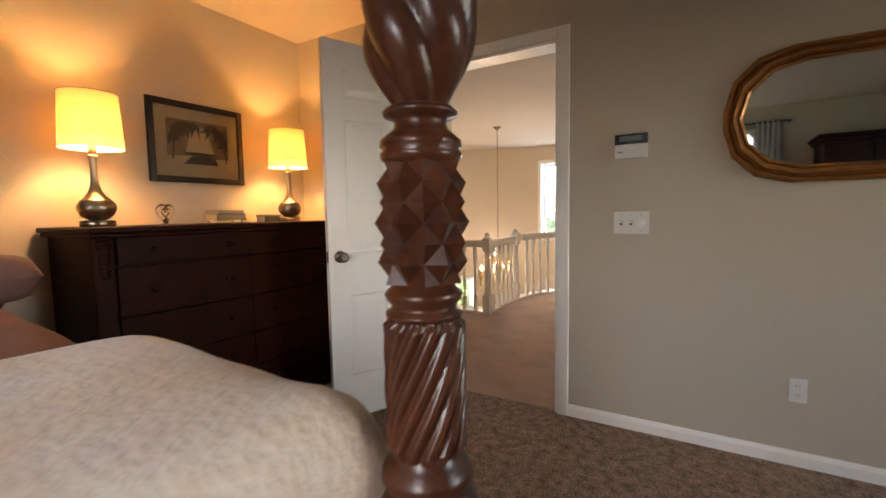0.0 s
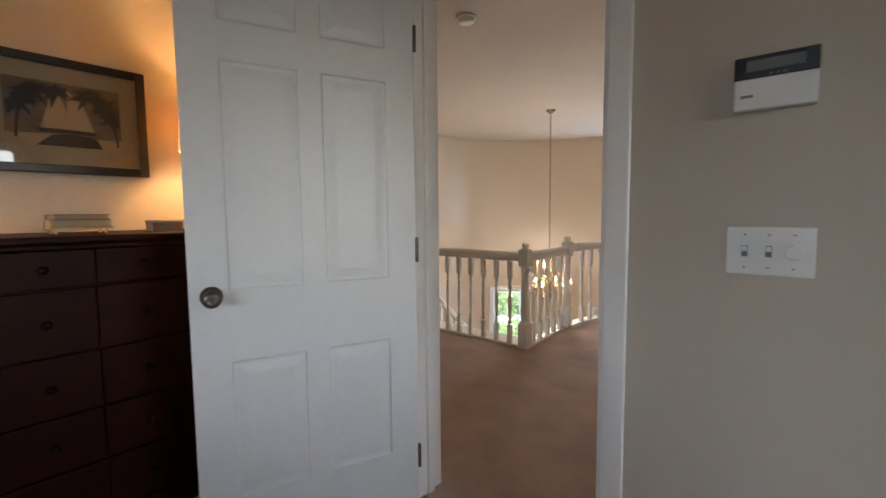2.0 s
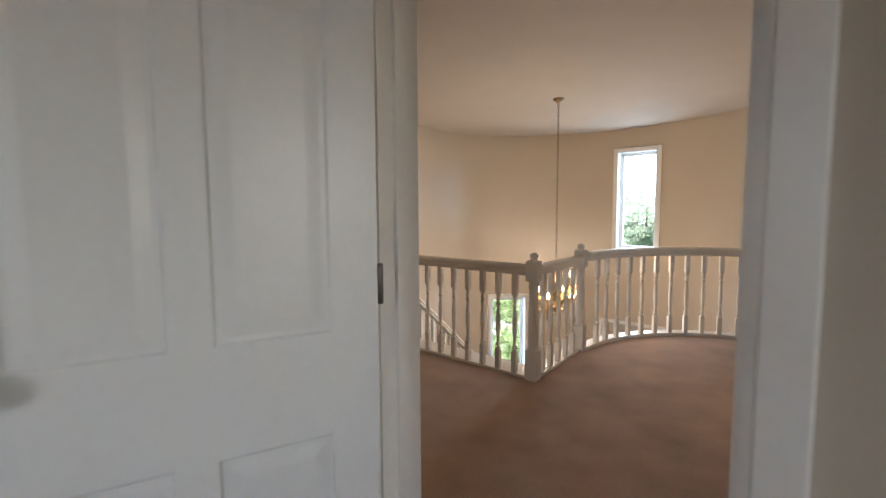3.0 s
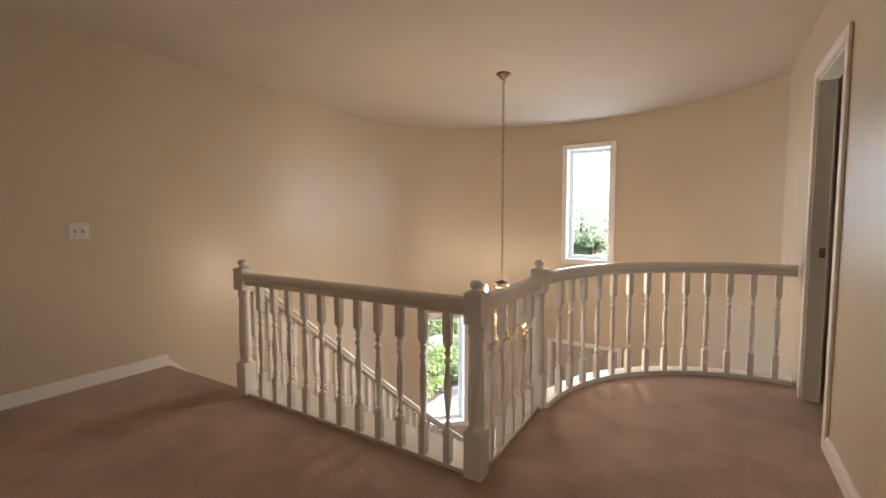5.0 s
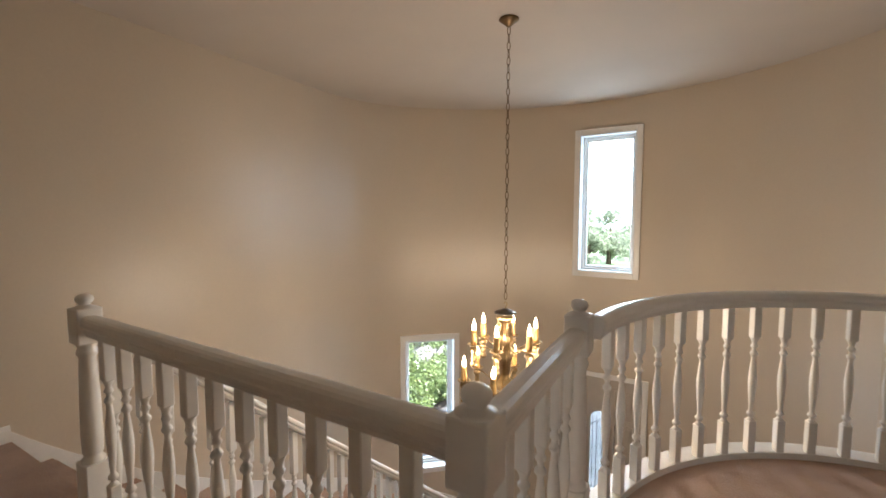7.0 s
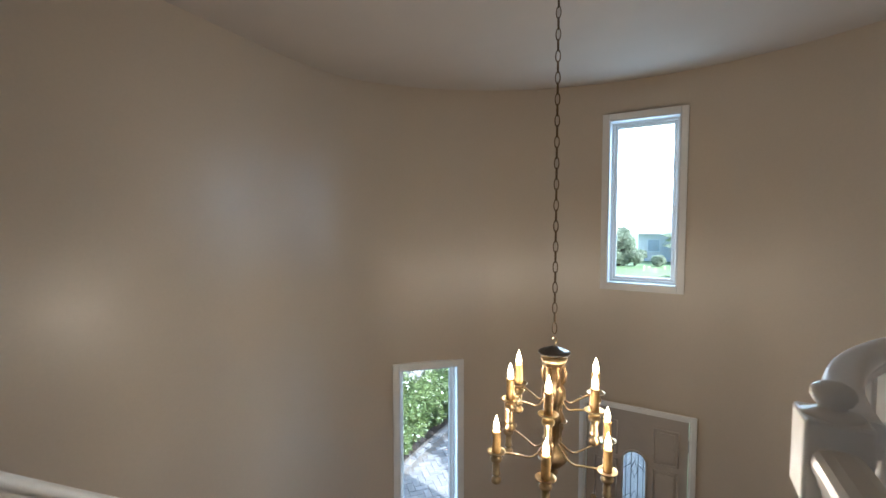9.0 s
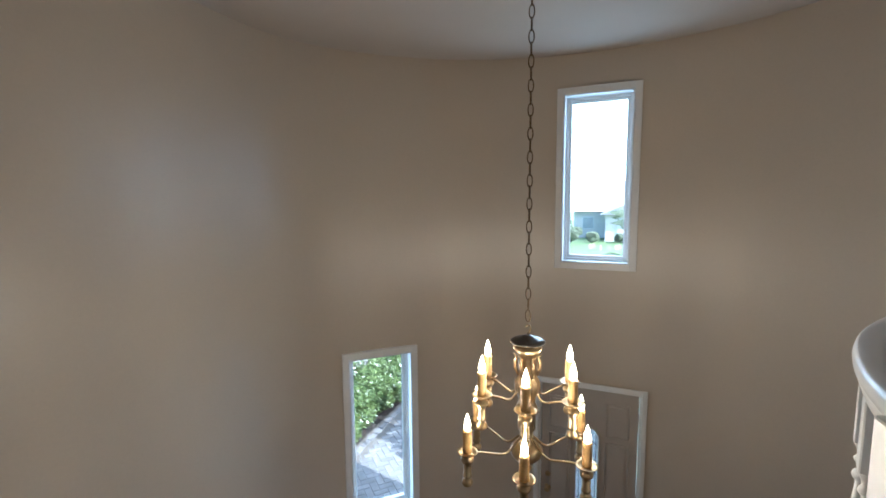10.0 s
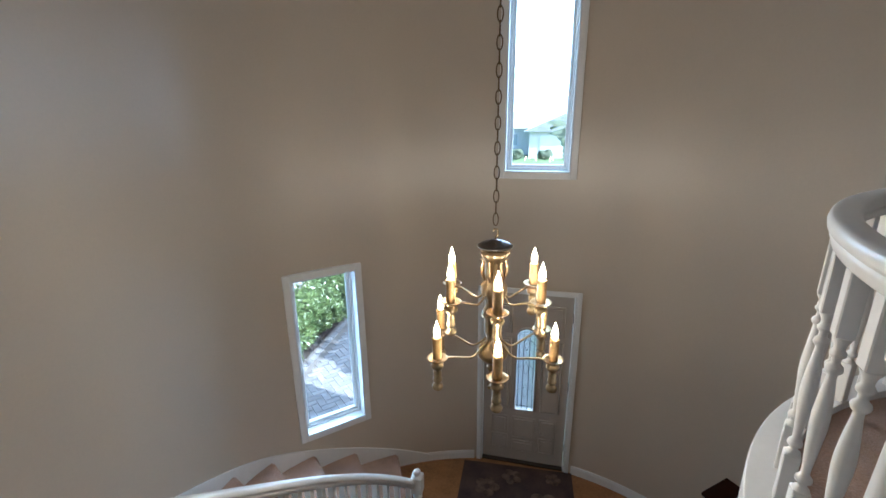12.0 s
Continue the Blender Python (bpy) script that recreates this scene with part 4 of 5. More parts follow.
def plate(name, label, cat, w, h, m, gangs):
    """A wall plate; local x across, z up, y into the wall."""
    top = thing(name, label, cat)
    top.matrix_basis = m
    part("cover_plate", box(bmesh.new(), -w / 2, w / 2, -0.006, 0, -h / 2, h / 2, 0.0025), M_PLASTIC, top)
    for kind, x in gangs:
        if kind == "toggle":
            part("slot", box(bmesh.new(), x - 0.006, x + 0.006, -0.0072, -0.0055, -0.013, 0.013), M_LCD, top)
            part("toggle", box(bmesh.new(), x - 0.0045, x + 0.0045, -0.016, -0.006, 0.0, 0.011, 0.001), M_PLASTIC, top)
        elif kind == "dimmer":
            b2 = lathe(bmesh.new(), [(0.019, 0), (0.018, 0.012), (0.014, 0.015)], 24)
            b2.transform(pose(x, -0.006, 0, 90))
            part("dimmer_knob", b2, M_PLASTIC, top, "round white dimmer knob")
        else:
            for z in (-0.02, 0.02):
                part("socket", box(bmesh.new(), x - 0.017, x + 0.017, -0.0085, -0.0055, z - 0.014, z + 0.014, 0.002), M_PLASTIC, top)
                for dx in (-0.006, 0.006):
                    part("slot", box(bmesh.new(), x + dx - 0.0012, x + dx + 0.0012, -0.0092, -0.0083, z - 0.004, z + 0.005), M_BLACK, top)
        for z in (-h / 2 + 0.018, h / 2 - 0.018):
            b2 = lathe(bmesh.new(), [(0.003, 0), (0.003, 0.001)], 8)
            b2.transform(pose(x, -0.006, z, 90))
            part("screw", b2, M_NICKEL, top)
    return top


plate("light_switch", "white three-gang switch plate with a dimmer", "switch", 0.165, 0.112, pose(1.117, -0.0005, 1.075), [("toggle", -0.046), ("toggle", 0.0), ("dimmer", 0.046)])
plate("wall_outlet", "white duplex outlet low on the bedroom wall", "outlet", 0.064, 0.106, pose(1.805, -0.0005, 0.34), [("outlet", 0)])
plate("light_switch", "white two-gang switch plate on the landing wall", "switch", 0.116, 0.114, Matrix.Translation((WX + 0.0005, 1.60, 1.105)) @ pose(0, 0, 0, 0, 0, 90), [("toggle", -0.023), ("toggle", 0.023)])

pad = thing("alarm_keypad", "white alarm keypad with black top and grey display", "keypad", (1.1135, -0.0005, 1.395))
part("body", box(bmesh.new(), -0.075, 0.075, -0.026, 0, 0, 0.118, 0.004), M_PLASTIC, pad)
part("bezel", box(bmesh.new(), -0.0755, 0.0755, -0.028, -0.004, 0.068, 0.1185, 0.003), M_BLACK, pad, "glossy black display bezel")
part("display", box(bmesh.new(), -0.052, 0.052, -0.0292, -0.027, 0.084, 0.108), M_LCD, pad, "grey liquid crystal display")
for x in (-0.006, 0.006, 0.018):
    part("button", box(bmesh.new(), x - 0.003, x + 0.003, -0.0295, -0.027, 0.073, 0.077, 0.0008), M_LCD, pad)
part("badge", box(bmesh.new(), -0.062, -0.038, -0.0266, -0.025, 0.028, 0.034), M_LCD, pad)

# ---- mirror ----
mir = thing("wall_mirror", "elongated octagonal mirror in a gilded moulded frame", "mirror", (0, 0, 0))


def octagon(inset):
    x0, x1, z0, z1 = 1.497 + inset, 2.62 - inset, 1.245 + inset, 1.815 - inset
    c = 0.245 - inset * 0.42
    pts = []
    for x, z, a0 in ((x0 + c, z1 - c, 180), (x1 - c, z1 - c, 90), (x1 - c, z0 + c, 0), (x0 + c, z0 + c, -90)):
        for k in range(4):
            a = radians(a0 - 90 * k / 3)
            pts.append((x + c * math.cos(a), z + c * math.sin(a)))
    return pts


fb = bmesh.new()
sections = [(0.0, 0.0), (0.0, 0.012), (0.006, 0.022), (0.016, 0.028), (0.023, 0.012), (0.028, 0.022), (0.038, 0.036), (0.048, 0.032), (0.054, 0.012), (0.062, 0.022), (0.070, 0.016), (0.072, 0.004)]
rings = [[fb.verts.new((x, -0.0005 - d, z)) for x, z in octagon(i)] for i, d in sections]
for a, b in zip(rings, rings[1:]):
    for k in range(len(a)):
        f = fb.faces.new((a[k], a[(k + 1) % len(a)], b[(k + 1) % len(a)], b[k]))
part("frame", fb, M_GOLD, mir)
gb = bmesh.new()
gb.faces.new([gb.verts.new((x, -0.006, z)) for x, z in octagon(0.068)])
part("mirror_glass", gb, M_MIRROR, mir)

# ---- picture ----
pic = thing("framed_picture", "dark-framed sepia print of palms and a sailing boat", "picture", (-1.2545, -0.815, 1.5885), 90)
W2, H2 = 0.292, 0.238
fb = bmesh.new()
for o, (x0, x1, z0, z1) in enumerate(((-W2, -W2 + 0.036, -H2, H2), (W2 - 0.036, W2, -H2, H2), (-W2 + 0.036, W2 - 0.036, -H2, -H2 + 0.036), (-W2 + 0.036, W2 - 0.036, H2 - 0.036, H2))):
    box(fb, x0, x1, -0.024 - 0.0004 * (o > 1), 0, z0, z1, 0.004)
part("frame", fb, M_FRAME, pic)
part("mat_board", box(bmesh.new(), -W2 + 0.034, W2 - 0.034, -0.010, -0.002, -H2 + 0.034, H2 - 0.034), M_PAPER, pic)
M_SEPIA = mat("sepia_print", (0.27, 0.17, 0.09), 0.7, var=0.25, scale=9, fine=60, bump=0)
M_SEPIAD = mat("sepia_dark", (0.05, 0.032, 0.02), 0.7, var=0.25, scale=20, fine=80, bump=0)
M_SEPIAL = mat("sepia_light", (0.52, 0.37, 0.20), 0.7, var=0.1, scale=12, fine=80, bump=0)
pr = part("print", box(bmesh.new(), -0.19, 0.19, -0.0115, -0.0095, -0.125, 0.135), M_SEPIA, pic, "sepia palm beach print")


def flat(pts, y, material, name):
    bm = bmesh.new()
    bm.faces.new([bm.verts.new((x, y, z)) for x, z in pts])
    part(name, bm, material, pr)


flat([(-0.19, -0.085), (-0.05, -0.075), (0.09, -0.085), (0.19, -0.08), (0.19, -0.125), (-0.19, -0.125)], -0.0120, M_SEPIAL, "shore")
flat([(-0.05, -0.08), (0.02, -0.07), (0.10, -0.085), (0.12, -0.125), (-0.10, -0.125)], -0.0123, M_SEPIAD, "shadow")
flat([(-0.085, -0.055), (-0.05, 0.06), (-0.02, 0.10), (0.02, -0.05)], -0.0123, M_SEPIAL, "sail")
flat([(0.0, -0.05), (0.01, 0.11), (0.06, 0.05), (0.095, -0.055)], -0.0120, M_SEPIAL, "sail")
flat([(-0.10, -0.055), (0.11, -0.055), (0.09, -0.07), (-0.08, -0.07)], -0.0126, M_SEPIAD, "hull")
rnd = random.Random(3)
for cx, cz, n in ((-0.15, 0.05, 15), (-0.11, 0.10, 15), (-0.03, 0.105, 9), (0.08, 0.105, 13), (0.13, 0.07, 15), (0.165, 0.02, 13)):
    for k in range(n):
        a = 2 * math.pi * k / n + rnd.random()
        L = rnd.uniform(0.05, 0.085)
        ex, ez = cx + L * math.cos(a), cz + L * math.sin(a) * 0.8 - 0.02
        ex, ez = max(-0.188, min(0.188, ex)), max(-0.12, min(0.133, ez))
        px, pz = -math.sin(a) * 0.017, math.cos(a) * 0.017
        flat([(max(-0.188, cx - px), cz - pz), (ex, ez), (min(0.188, cx + px), min(0.133, cz + pz))], -0.0129 - 0.00005 * k, M_SEPIAD, "palm_frond")
flat([(-0.165, -0.10), (-0.155, -0.10), (-0.142, 0.06), (-0.15, 0.06)], -0.0128, M_SEPIAD, "palm_trunk")
flat([(0.172, -0.11), (0.18, -0.11), (0.165, 0.06), (0.158, 0.06)], -0.0128, M_SEPIAD, "palm_trunk")
pgl = part("picture_glass", box(bmesh.new(), -W2 + 0.035, W2 - 0.035, -0.018, -0.0165, -H2 + 0.035, H2 - 0.035), M_GLASS, pic)
pgl.visible_shadow = False

# ---- dresser ----
DX0, DX1, DY0, DY1, DZ = -1.238, -0.715, -1.60, -0.12, 1.105
dr = thing("dresser", "dark mahogany dresser with carved corner brackets and small knobs", "dresser", (DX0, DY0, 0))
dl, dd = DY1 - DY0, DX1 - DX0
part("body", box(bmesh.new(), 0, dd - 0.03, 0.02, dl - 0.02, 0.09, DZ - 0.045, 0.004), M_DARKWOOD, dr)
tb = box(bmesh.new(), -0.004, dd + 0.03, -0.02, dl + 0.02, DZ - 0.026, DZ, 0.008, 3)
box(tb, 0, dd + 0.015, -0.008, dl + 0.008, DZ - 0.045, DZ - 0.0265, 0.006)
part("top", tb, M_DARKWOOD, dr)
part("plinth", box(bmesh.new(), 0.01, dd - 0.01, 0.01, dl - 0.01, 0.0, 0.0895, 0.01), M_DARKWOOD, dr)
for y0, y1 in ((0.0, 0.085), (dl - 0.085, dl)):
    part("corner_post", box(bmesh.new(), dd - 0.085, dd - 0.004, y0, y1, 0.0905, DZ - 0.0455, 0.008), M_DARKWOOD, dr)
    cb = bmesh.new()
    yc = (y0 + y1) / 2
    scallop = []
    for k in range(37):
        t = k / 36
        scallop.append(((0.034 - 0.018 * t) * (0.80 + 0.20 * abs(math.sin(t * math.pi * 8))), -0.055 - 0.165 * t))
    lathe(cb, scallop[::-1], 14, (dd - 0.006, yc, DZ))
    part("carved_bracket", cb, M_DARKWOOD, dr, "carved leaf bracket")
inner_y0, inner_y1 = 0.09, dl - 0.09
rowsz = [(0.935, 1.058, 2), (0.705, 0.925, 2), (0.495, 0.70, 2), (0.30, 0.49, 2), (0.105, 0.295, 2)]
for z0, z1, n in rowsz:
    wdr = (inner_y1 - inner_y0) / n
    for k in range(n):
        y0, y1 = inner_y0 + k * wdr + 0.001, inner_y0 + (k + 1) * wdr - 0.001
        front = dd + (0.004 if z1 > 1 else -0.012)
        d = part("drawer", box(bmesh.new(), dd - 0.05, front, y0, y1, z0 + 0.001, z1 - 0.001, 0.003, 2), M_DARKWOOD, dr)
        for yk in (y0 + 0.14, y1 - 0.14):
            kb = lathe(bmesh.new(), [(0.008, 0), (0.006, 0.008), (0.013, 0.014), (0.015, 0.02), (0.011, 0.026), (0.003, 0.028)], 14)
            kb.transform(pose(front - 0.001, yk, (z0 + z1) / 2, 0, 90, 0))
            part("knob", kb, M_BRONZEK, d, "small dark metal knob")


def table_lamp(x, y):
    top = thing("table_lamp", "lit table lamp with brushed metal gourd base and drum shade", "lamp", (x, y, DZ + 0.0005), group="lamps on the dresser")
    part("foot", lathe(bmesh.new(), [(0.068, 0), (0.070, 0.004), (0.070, 0.024), (0.066, 0.028), (0.03, 0.029)], 32), M_NICKEL, top)
    part("base", lathe(bmesh.new(), [(0.03, 0.0285), (0.045, 0.036), (0.064, 0.052), (0.075, 0.072), (0.077, 0.09), (0.072, 0.107), (0.064, 0.117), (0.066, 0.12), (0.060, 0.123), (0.042, 0.140),
                                      (0.026, 0.165), (0.017, 0.20), (0.0135, 0.25), (0.0145, 0.30), (0.0175, 0.325), (0.0185, 0.335), (0.012, 0.337)], 36), M_NICKEL, top)
    part("socket", lathe(bmesh.new(), [(0.012, 0.336), (0.016, 0.345), (0.016, 0.39), (0.012, 0.395)], 16), M_NICKEL, top)
    sh = bmesh.new()
    lathe(sh, [(0.1235, 0.410), (0.1185, 0.51), (0.112, 0.612)], 48, cap=False)
    shade = part("shade", sh, M_SHADE, top, "cream fabric drum shade, glowing")
    part("hem", lathe(bmesh.new(), [(0.1248, 0.362), (0.1254, 0.364), (0.1248, 0.386), (0.1252, 0.388), (0.1244, 0.411), (0.1236, 0.412)], 48, cap=False), M_SHADEBAND, shade, "opaque cream hem band")
    part("rim", tube(bmesh.new(), [(0.1125 * math.cos(2 * math.pi * i / 40), 0.1125 * math.sin(2 * math.pi * i / 40), 0.612) for i in range(40)], 0.0018, 6, closed=True), M_PEWTER, shade)
    b = part("bulb", lathe(bmesh.new(), [(0.012, 0.395), (0.022, 0.42), (0.03, 0.45), (0.026, 0.475), (0.012, 0.488)], 18), M_BULB, top, "lit bulb")
    b.visible_shadow = False
    point_lamp("table_lamp_light", (x, y, DZ + 0.48), 2.3, (1.0, 0.47, 0.115), 0.025)


table_lamp(-1.02, -1.455)
table_lamp(-1.02, -0.335)

# small things on the dresser
heart = thing("glass_heart", "clear glass heart ornament", "ornament", (-0.95, -1.185, DZ + 0.0005), 20)
hb = bmesh.new()
pts = []
for i in range(32):
    t = 2 * math.pi * i / 32
    pts.append((0.0026 * 16 * math.sin(t) ** 3, 0, 0.062 + 0.0026 * (13 * math.cos(t) - 5 * math.cos(2 * t) - 2 * math.cos(3 * t) - math.cos(4 * t))))
tube(hb, pts, 0.014, 10, closed=True)
hb.transform(pose(0, 0, 0, 0, 0, 90))
part("heart", hb, glass_mat("clear_ornament_glass", (0.98, 0.96, 0.93)), heart)
part("foot", lathe(bmesh.new(), [(0.017, 0), (0.017, 0.004), (0.009, 0.010), (0.008, 0.02)], 18), bpy.data.materials["clear_ornament_glass"], heart)
tray = thing("footed_tray", "small bronze footed tray holding two books", "tray", (-0.95, -0.855, DZ + 0.0005), 90)
part("tray_top", box(bmesh.new(), -0.095, 0.095, -0.06, 0.06, 0.018, 0.024, 0.002), M_BRASS, tray)
for x in (-0.075, 0.075):
    for y in (-0.045, 0.045):
        part("foot", lathe(bmesh.new(), [(0.006, 0), (0.007, 0.006), (0.004, 0.012), (0.006, 0.0179)], 10, (x, y, 0)), M_BRASS, tray)
for i, (w, h, z, c, r) in enumerate(((0.092, 0.027, 0.0247, (0.34, 0.29, 0.20), 0), (0.084, 0.020, 0.0525, (0.28, 0.21, 0.12), 3))):
    bk = thing("book", "small cloth-bound book on the footed tray" if i else "pale cloth-bound book on the footed tray", "book", (-0.95, -0.855, DZ + z), 90 + r)
    cov = mat("book_cloth", c, 0.8, var=0.1, scale=20, fine=120, bump=0.3)
    part("cover", box(box(box(bmesh.new(), -w, w, -0.06, 0.06, 0, 0.003, 0.001), -w, w, -0.06, 0.06, h - 0.003, h, 0.001), -w, w, 0.057, 0.060, 0.0031, h - 0.0031), cov, bk)
    part("page_block", box(bmesh.new(), -w + 0.004, w - 0.004, -0.056, 0.0565, 0.0032, h - 0.0032), M_PAPER, bk)
tin = thing("trinket_box", "small lidded cream trinket box on the dresser", "box", (-0.95, -0.565, DZ + 0.0005), 90)
part("body", box(bmesh.new(), -0.058, 0.058, -0.04, 0.04, 0, 0.032, 0.004), M_PAPER, tin)
part("lid", box(bmesh.new(), -0.061, 0.061, -0.043, 0.043, 0.0325, 0.046, 0.004), M_BLIND, tin, "pale cream lid")

# ---- bed ----
bed = thing("four_poster_bed", "carved mahogany four-poster bed frame", "bed", (1.126, -1.904, 0), -1.85)
BL, BWD = 2.30, 1.66


def bed_post():
    bm = bmesh.new()
    box(bm, -0.055, 0.055, -0.055, 0.055, 0.0, 0.70, 0.006)
    lathe(bm, [(0.05, 0.695), (0.074, 0.705), (0.076, 0.725), (0.070, 0.745), (0.058, 0.755), (0.056, 0.768), (0.064, 0.776), (0.062, 0.79), (0.050, 0.80), (0.046, 0.812)], 40, cap=False)

    def rope(a, z):
        return 1 + 0.20 * (abs(math.cos(7 * a - 64 * z)) ** 0.55 - 0.72)
    n = 44
    lathe(bm, [(0.0535 if 1 < i < n - 1 else 0.048, 0.812 + 0.186 * i / n) for i in range(n + 1)], 112, twist=rope, cap=False)
    lathe(bm, [(0.046, 0.998), (0.052, 1.001), (0.052, 1.006), (0.044, 1.010), (0.044, 1.016), (0.050, 1.022), (0.053, 1.030), (0.049, 1.036), (0.042, 1.042), (0.040, 1.048)], 40, cap=False)
    rows, m = [], 12
    for j in range(7):
        z = 1.046 + 0.158 * j / 6
        base = 0.042 + 0.011 * math.sin(math.pi * min(1, 0.12 + 0.80 * j / 6))
        row = []
        for i in range(m):
            a = 2 * math.pi * i / m
            r = base + (0.0105 if (i + j) % 2 == 0 else -0.004)
            row.append(bm.verts.new((r * math.cos(a), r * math.sin(a), z)))
        rows.append(row)
    for j in range(6):
        for i in range(m):
            a, b, c, d = rows[j][i], rows[j][(i + 1) % m], rows[j + 1][(i + 1) % m], rows[j + 1][i]
            if (i + j) % 2 == 0:
                bm.faces.new((a, b, d))
                bm.faces.new((b, c, d))
            else:
                bm.faces.new((a, b, c))
                bm.faces.new((a, c, d))
    lathe(bm, [(0.046, 1.202), (0.053, 1.207), (0.0545, 1.214), (0.050, 1.220), (0.0545, 1.224), (0.053, 1.232), (0.044, 1.240), (0.036, 1.246), (0.034, 1.254), (0.036, 1.260),
               (0.048, 1.263), (0.0495, 1.268), (0.044, 1.273), (0.034, 1.276)], 40, cap=False)

    def swirl(a, z):
        return 1 + 0.26 * (abs(math.cos(2.5 * a + 19 * z + 0.5)) ** 0.6 - 0.75)
    n = 90
    prof = []
    for i in range(n + 1):
        t = i / n
        z = 1.276 + 0.62 * t
        r = 0.034 + 0.038 * math.sin(math.pi / 2 * min(1.0, t / 0.15)) - 0.038 * max(0.0, (t - 0.25) / 0.75) ** 1.2
        prof.append((r, z))
    lathe(bm, prof, 64, twist=swirl, cap=False)
    lathe(bm, [(0.034, 1.895), (0.05, 1.905), (0.05, 1.92), (0.036, 1.93), (0.03, 1.95), (0.045, 1.98), (0.048, 2.01), (0.035, 2.05), (0.012, 2.08), (0.003, 2.085)], 32, cap=False)
    me = bpy.data.meshes.new("post")
    bmesh.ops.recalc_face_normals(bm, faces=bm.faces)
    bm.to_mesh(me)
    bm.free()
    me.materials.append(M_POST)
    return me


PM = bed_post()
for x, y in ((0, 0), (0, -BWD), (-BL, 0), (-BL, -BWD)):
    o = new("post", PM)
    o.parent = bed
    o.matrix_basis = pose(x, y, 0, 0, 0, 7)
part("side_rail", box(bmesh.new(), -BL + 0.06, -0.06, -0.045, -0.01, 0.32, 0.52, 0.006), M_POST, bed)
part("side_rail", box(bmesh.new(), -BL + 0.06, -0.06, -BWD + 0.01, -BWD + 0.045, 0.32, 0.52, 0.006), M_POST, bed)
part("footboard", box(bmesh.new(), -0.03, 0.03, -BWD + 0.06, -0.06, 0.30, 0.66, 0.01), M_POST, bed)
hbm = bmesh.new()
box(hbm, -BL - 0.025, -BL + 0.025, -BWD + 0.06, -0.06, 0.30, 1.15, 0.01)
part("headboard", hbm, M_POST, bed)
BM = bed.matrix_basis.copy()


def drape(x0, x1, y0, y1, ztop, zlow, amp, seed, nx=60, ny=50, r=0.10, puff=0.03, foot=0.0, rise=0.0):
    """A soft cover: flat top, rounded shoulders, hanging sides and foot, folds by noise."""
    bm = bmesh.new()
    drop = ztop - 0.8 * r - zlow
    w = y1 - y0
    total = w + 2 * drop
    grid = []
    for i in range(nx + 1):
        row = []
        run = (x1 - x0 + foot) * i / nx
        over = max(0.0, run - (x1 - x0))
        x = min(x1, x0 + run) + 0.015 * min(1.0, over / 0.1)
        e = (x1 - x) / 0.09
        fall = over + (0.075 * (1 - math.sqrt(max(0.0, 1 - (1 - e) ** 2))) if e < 1 and over == 0 else 0.075 * (over > 0))
        for j in range(ny + 1):
            s = total * j / ny - drop
            if s < 0:
                y, z = y0 - 0.02 * min(1, -s / 0.1), ztop - 0.8 * r + s
            elif s > w:
                y, z = y1 + 0.02 * min(1, (s - w) / 0.1), ztop - 0.8 * r - (s - w)
            else:
                y, z = y0 + s, ztop
                e = min(s, w - s)
                if e < r:
                    z -= r * (1 - math.sqrt(max(0, 1 - (1 - e / r) ** 2))) * 0.8
                z += puff * math.sin(math.pi * s / w) ** 0.5
            n1 = noise.noise(Vector((x * 2.2 + seed, y * 2.2, z * 2)))
            n2 = noise.noise(Vector((x * 7 + seed, y * 7, z * 5)))
            k = amp * (n1 + 0.35 * n2)
            if 0 <= s <= w:
                z += k + rise * max(0.0, min(1.0, (-0.75 - x) / 0.7))
            else:
                y += (1 if s > w else -1) * k * 0.9
            row.append(bm.verts.new((x, y, max(zlow, z - fall))))
        grid.append(row)
    for i in range(nx):
        for j in range(ny):
            f = bm.faces.new((grid[i][j], grid[i + 1][j], grid[i + 1][j + 1], grid[i][j + 1]))
            f.smooth = True
    return bm


def soft(name, bm, material, label, cat, thick=0.012):
    ob = mesh_ob(name, bm, material)
    ob.matrix_basis = BM
    sol = ob.modifiers.new("thickness", 'SOLIDIFY')
    sol.thickness, sol.offset = thick, -1
    return tagged(ob, label, cat)


mt = mesh_ob("mattress", box(bmesh.new(), -BL + 0.06, -0.06, -BWD + 0.07, -0.07, 0.40, 0.83, 0.06, 4), M_PAPER)
mt.matrix_basis = BM
tagged(mt, "thick pale mattress under the blankets", "mattress")
soft("blanket", drape(-BL + 0.08, -0.16, -BWD + 0.08, -0.08, 0.866, 0.45, 0.010, 2.0, puff=0.012, rise=0.035), M_BLANKET, "dusty rose blanket spread over the bed", "blanket")
soft("fur_throw", drape(-0.66, -0.055, -BWD + 0.0, 0.0, 0.892, 0.36, 0.016, 7.0, nx=60, ny=80, r=0.10, puff=0.02, foot=0.14), M_FUR, "cream faux fur throw across the foot of the bed", "throw", 0.02)
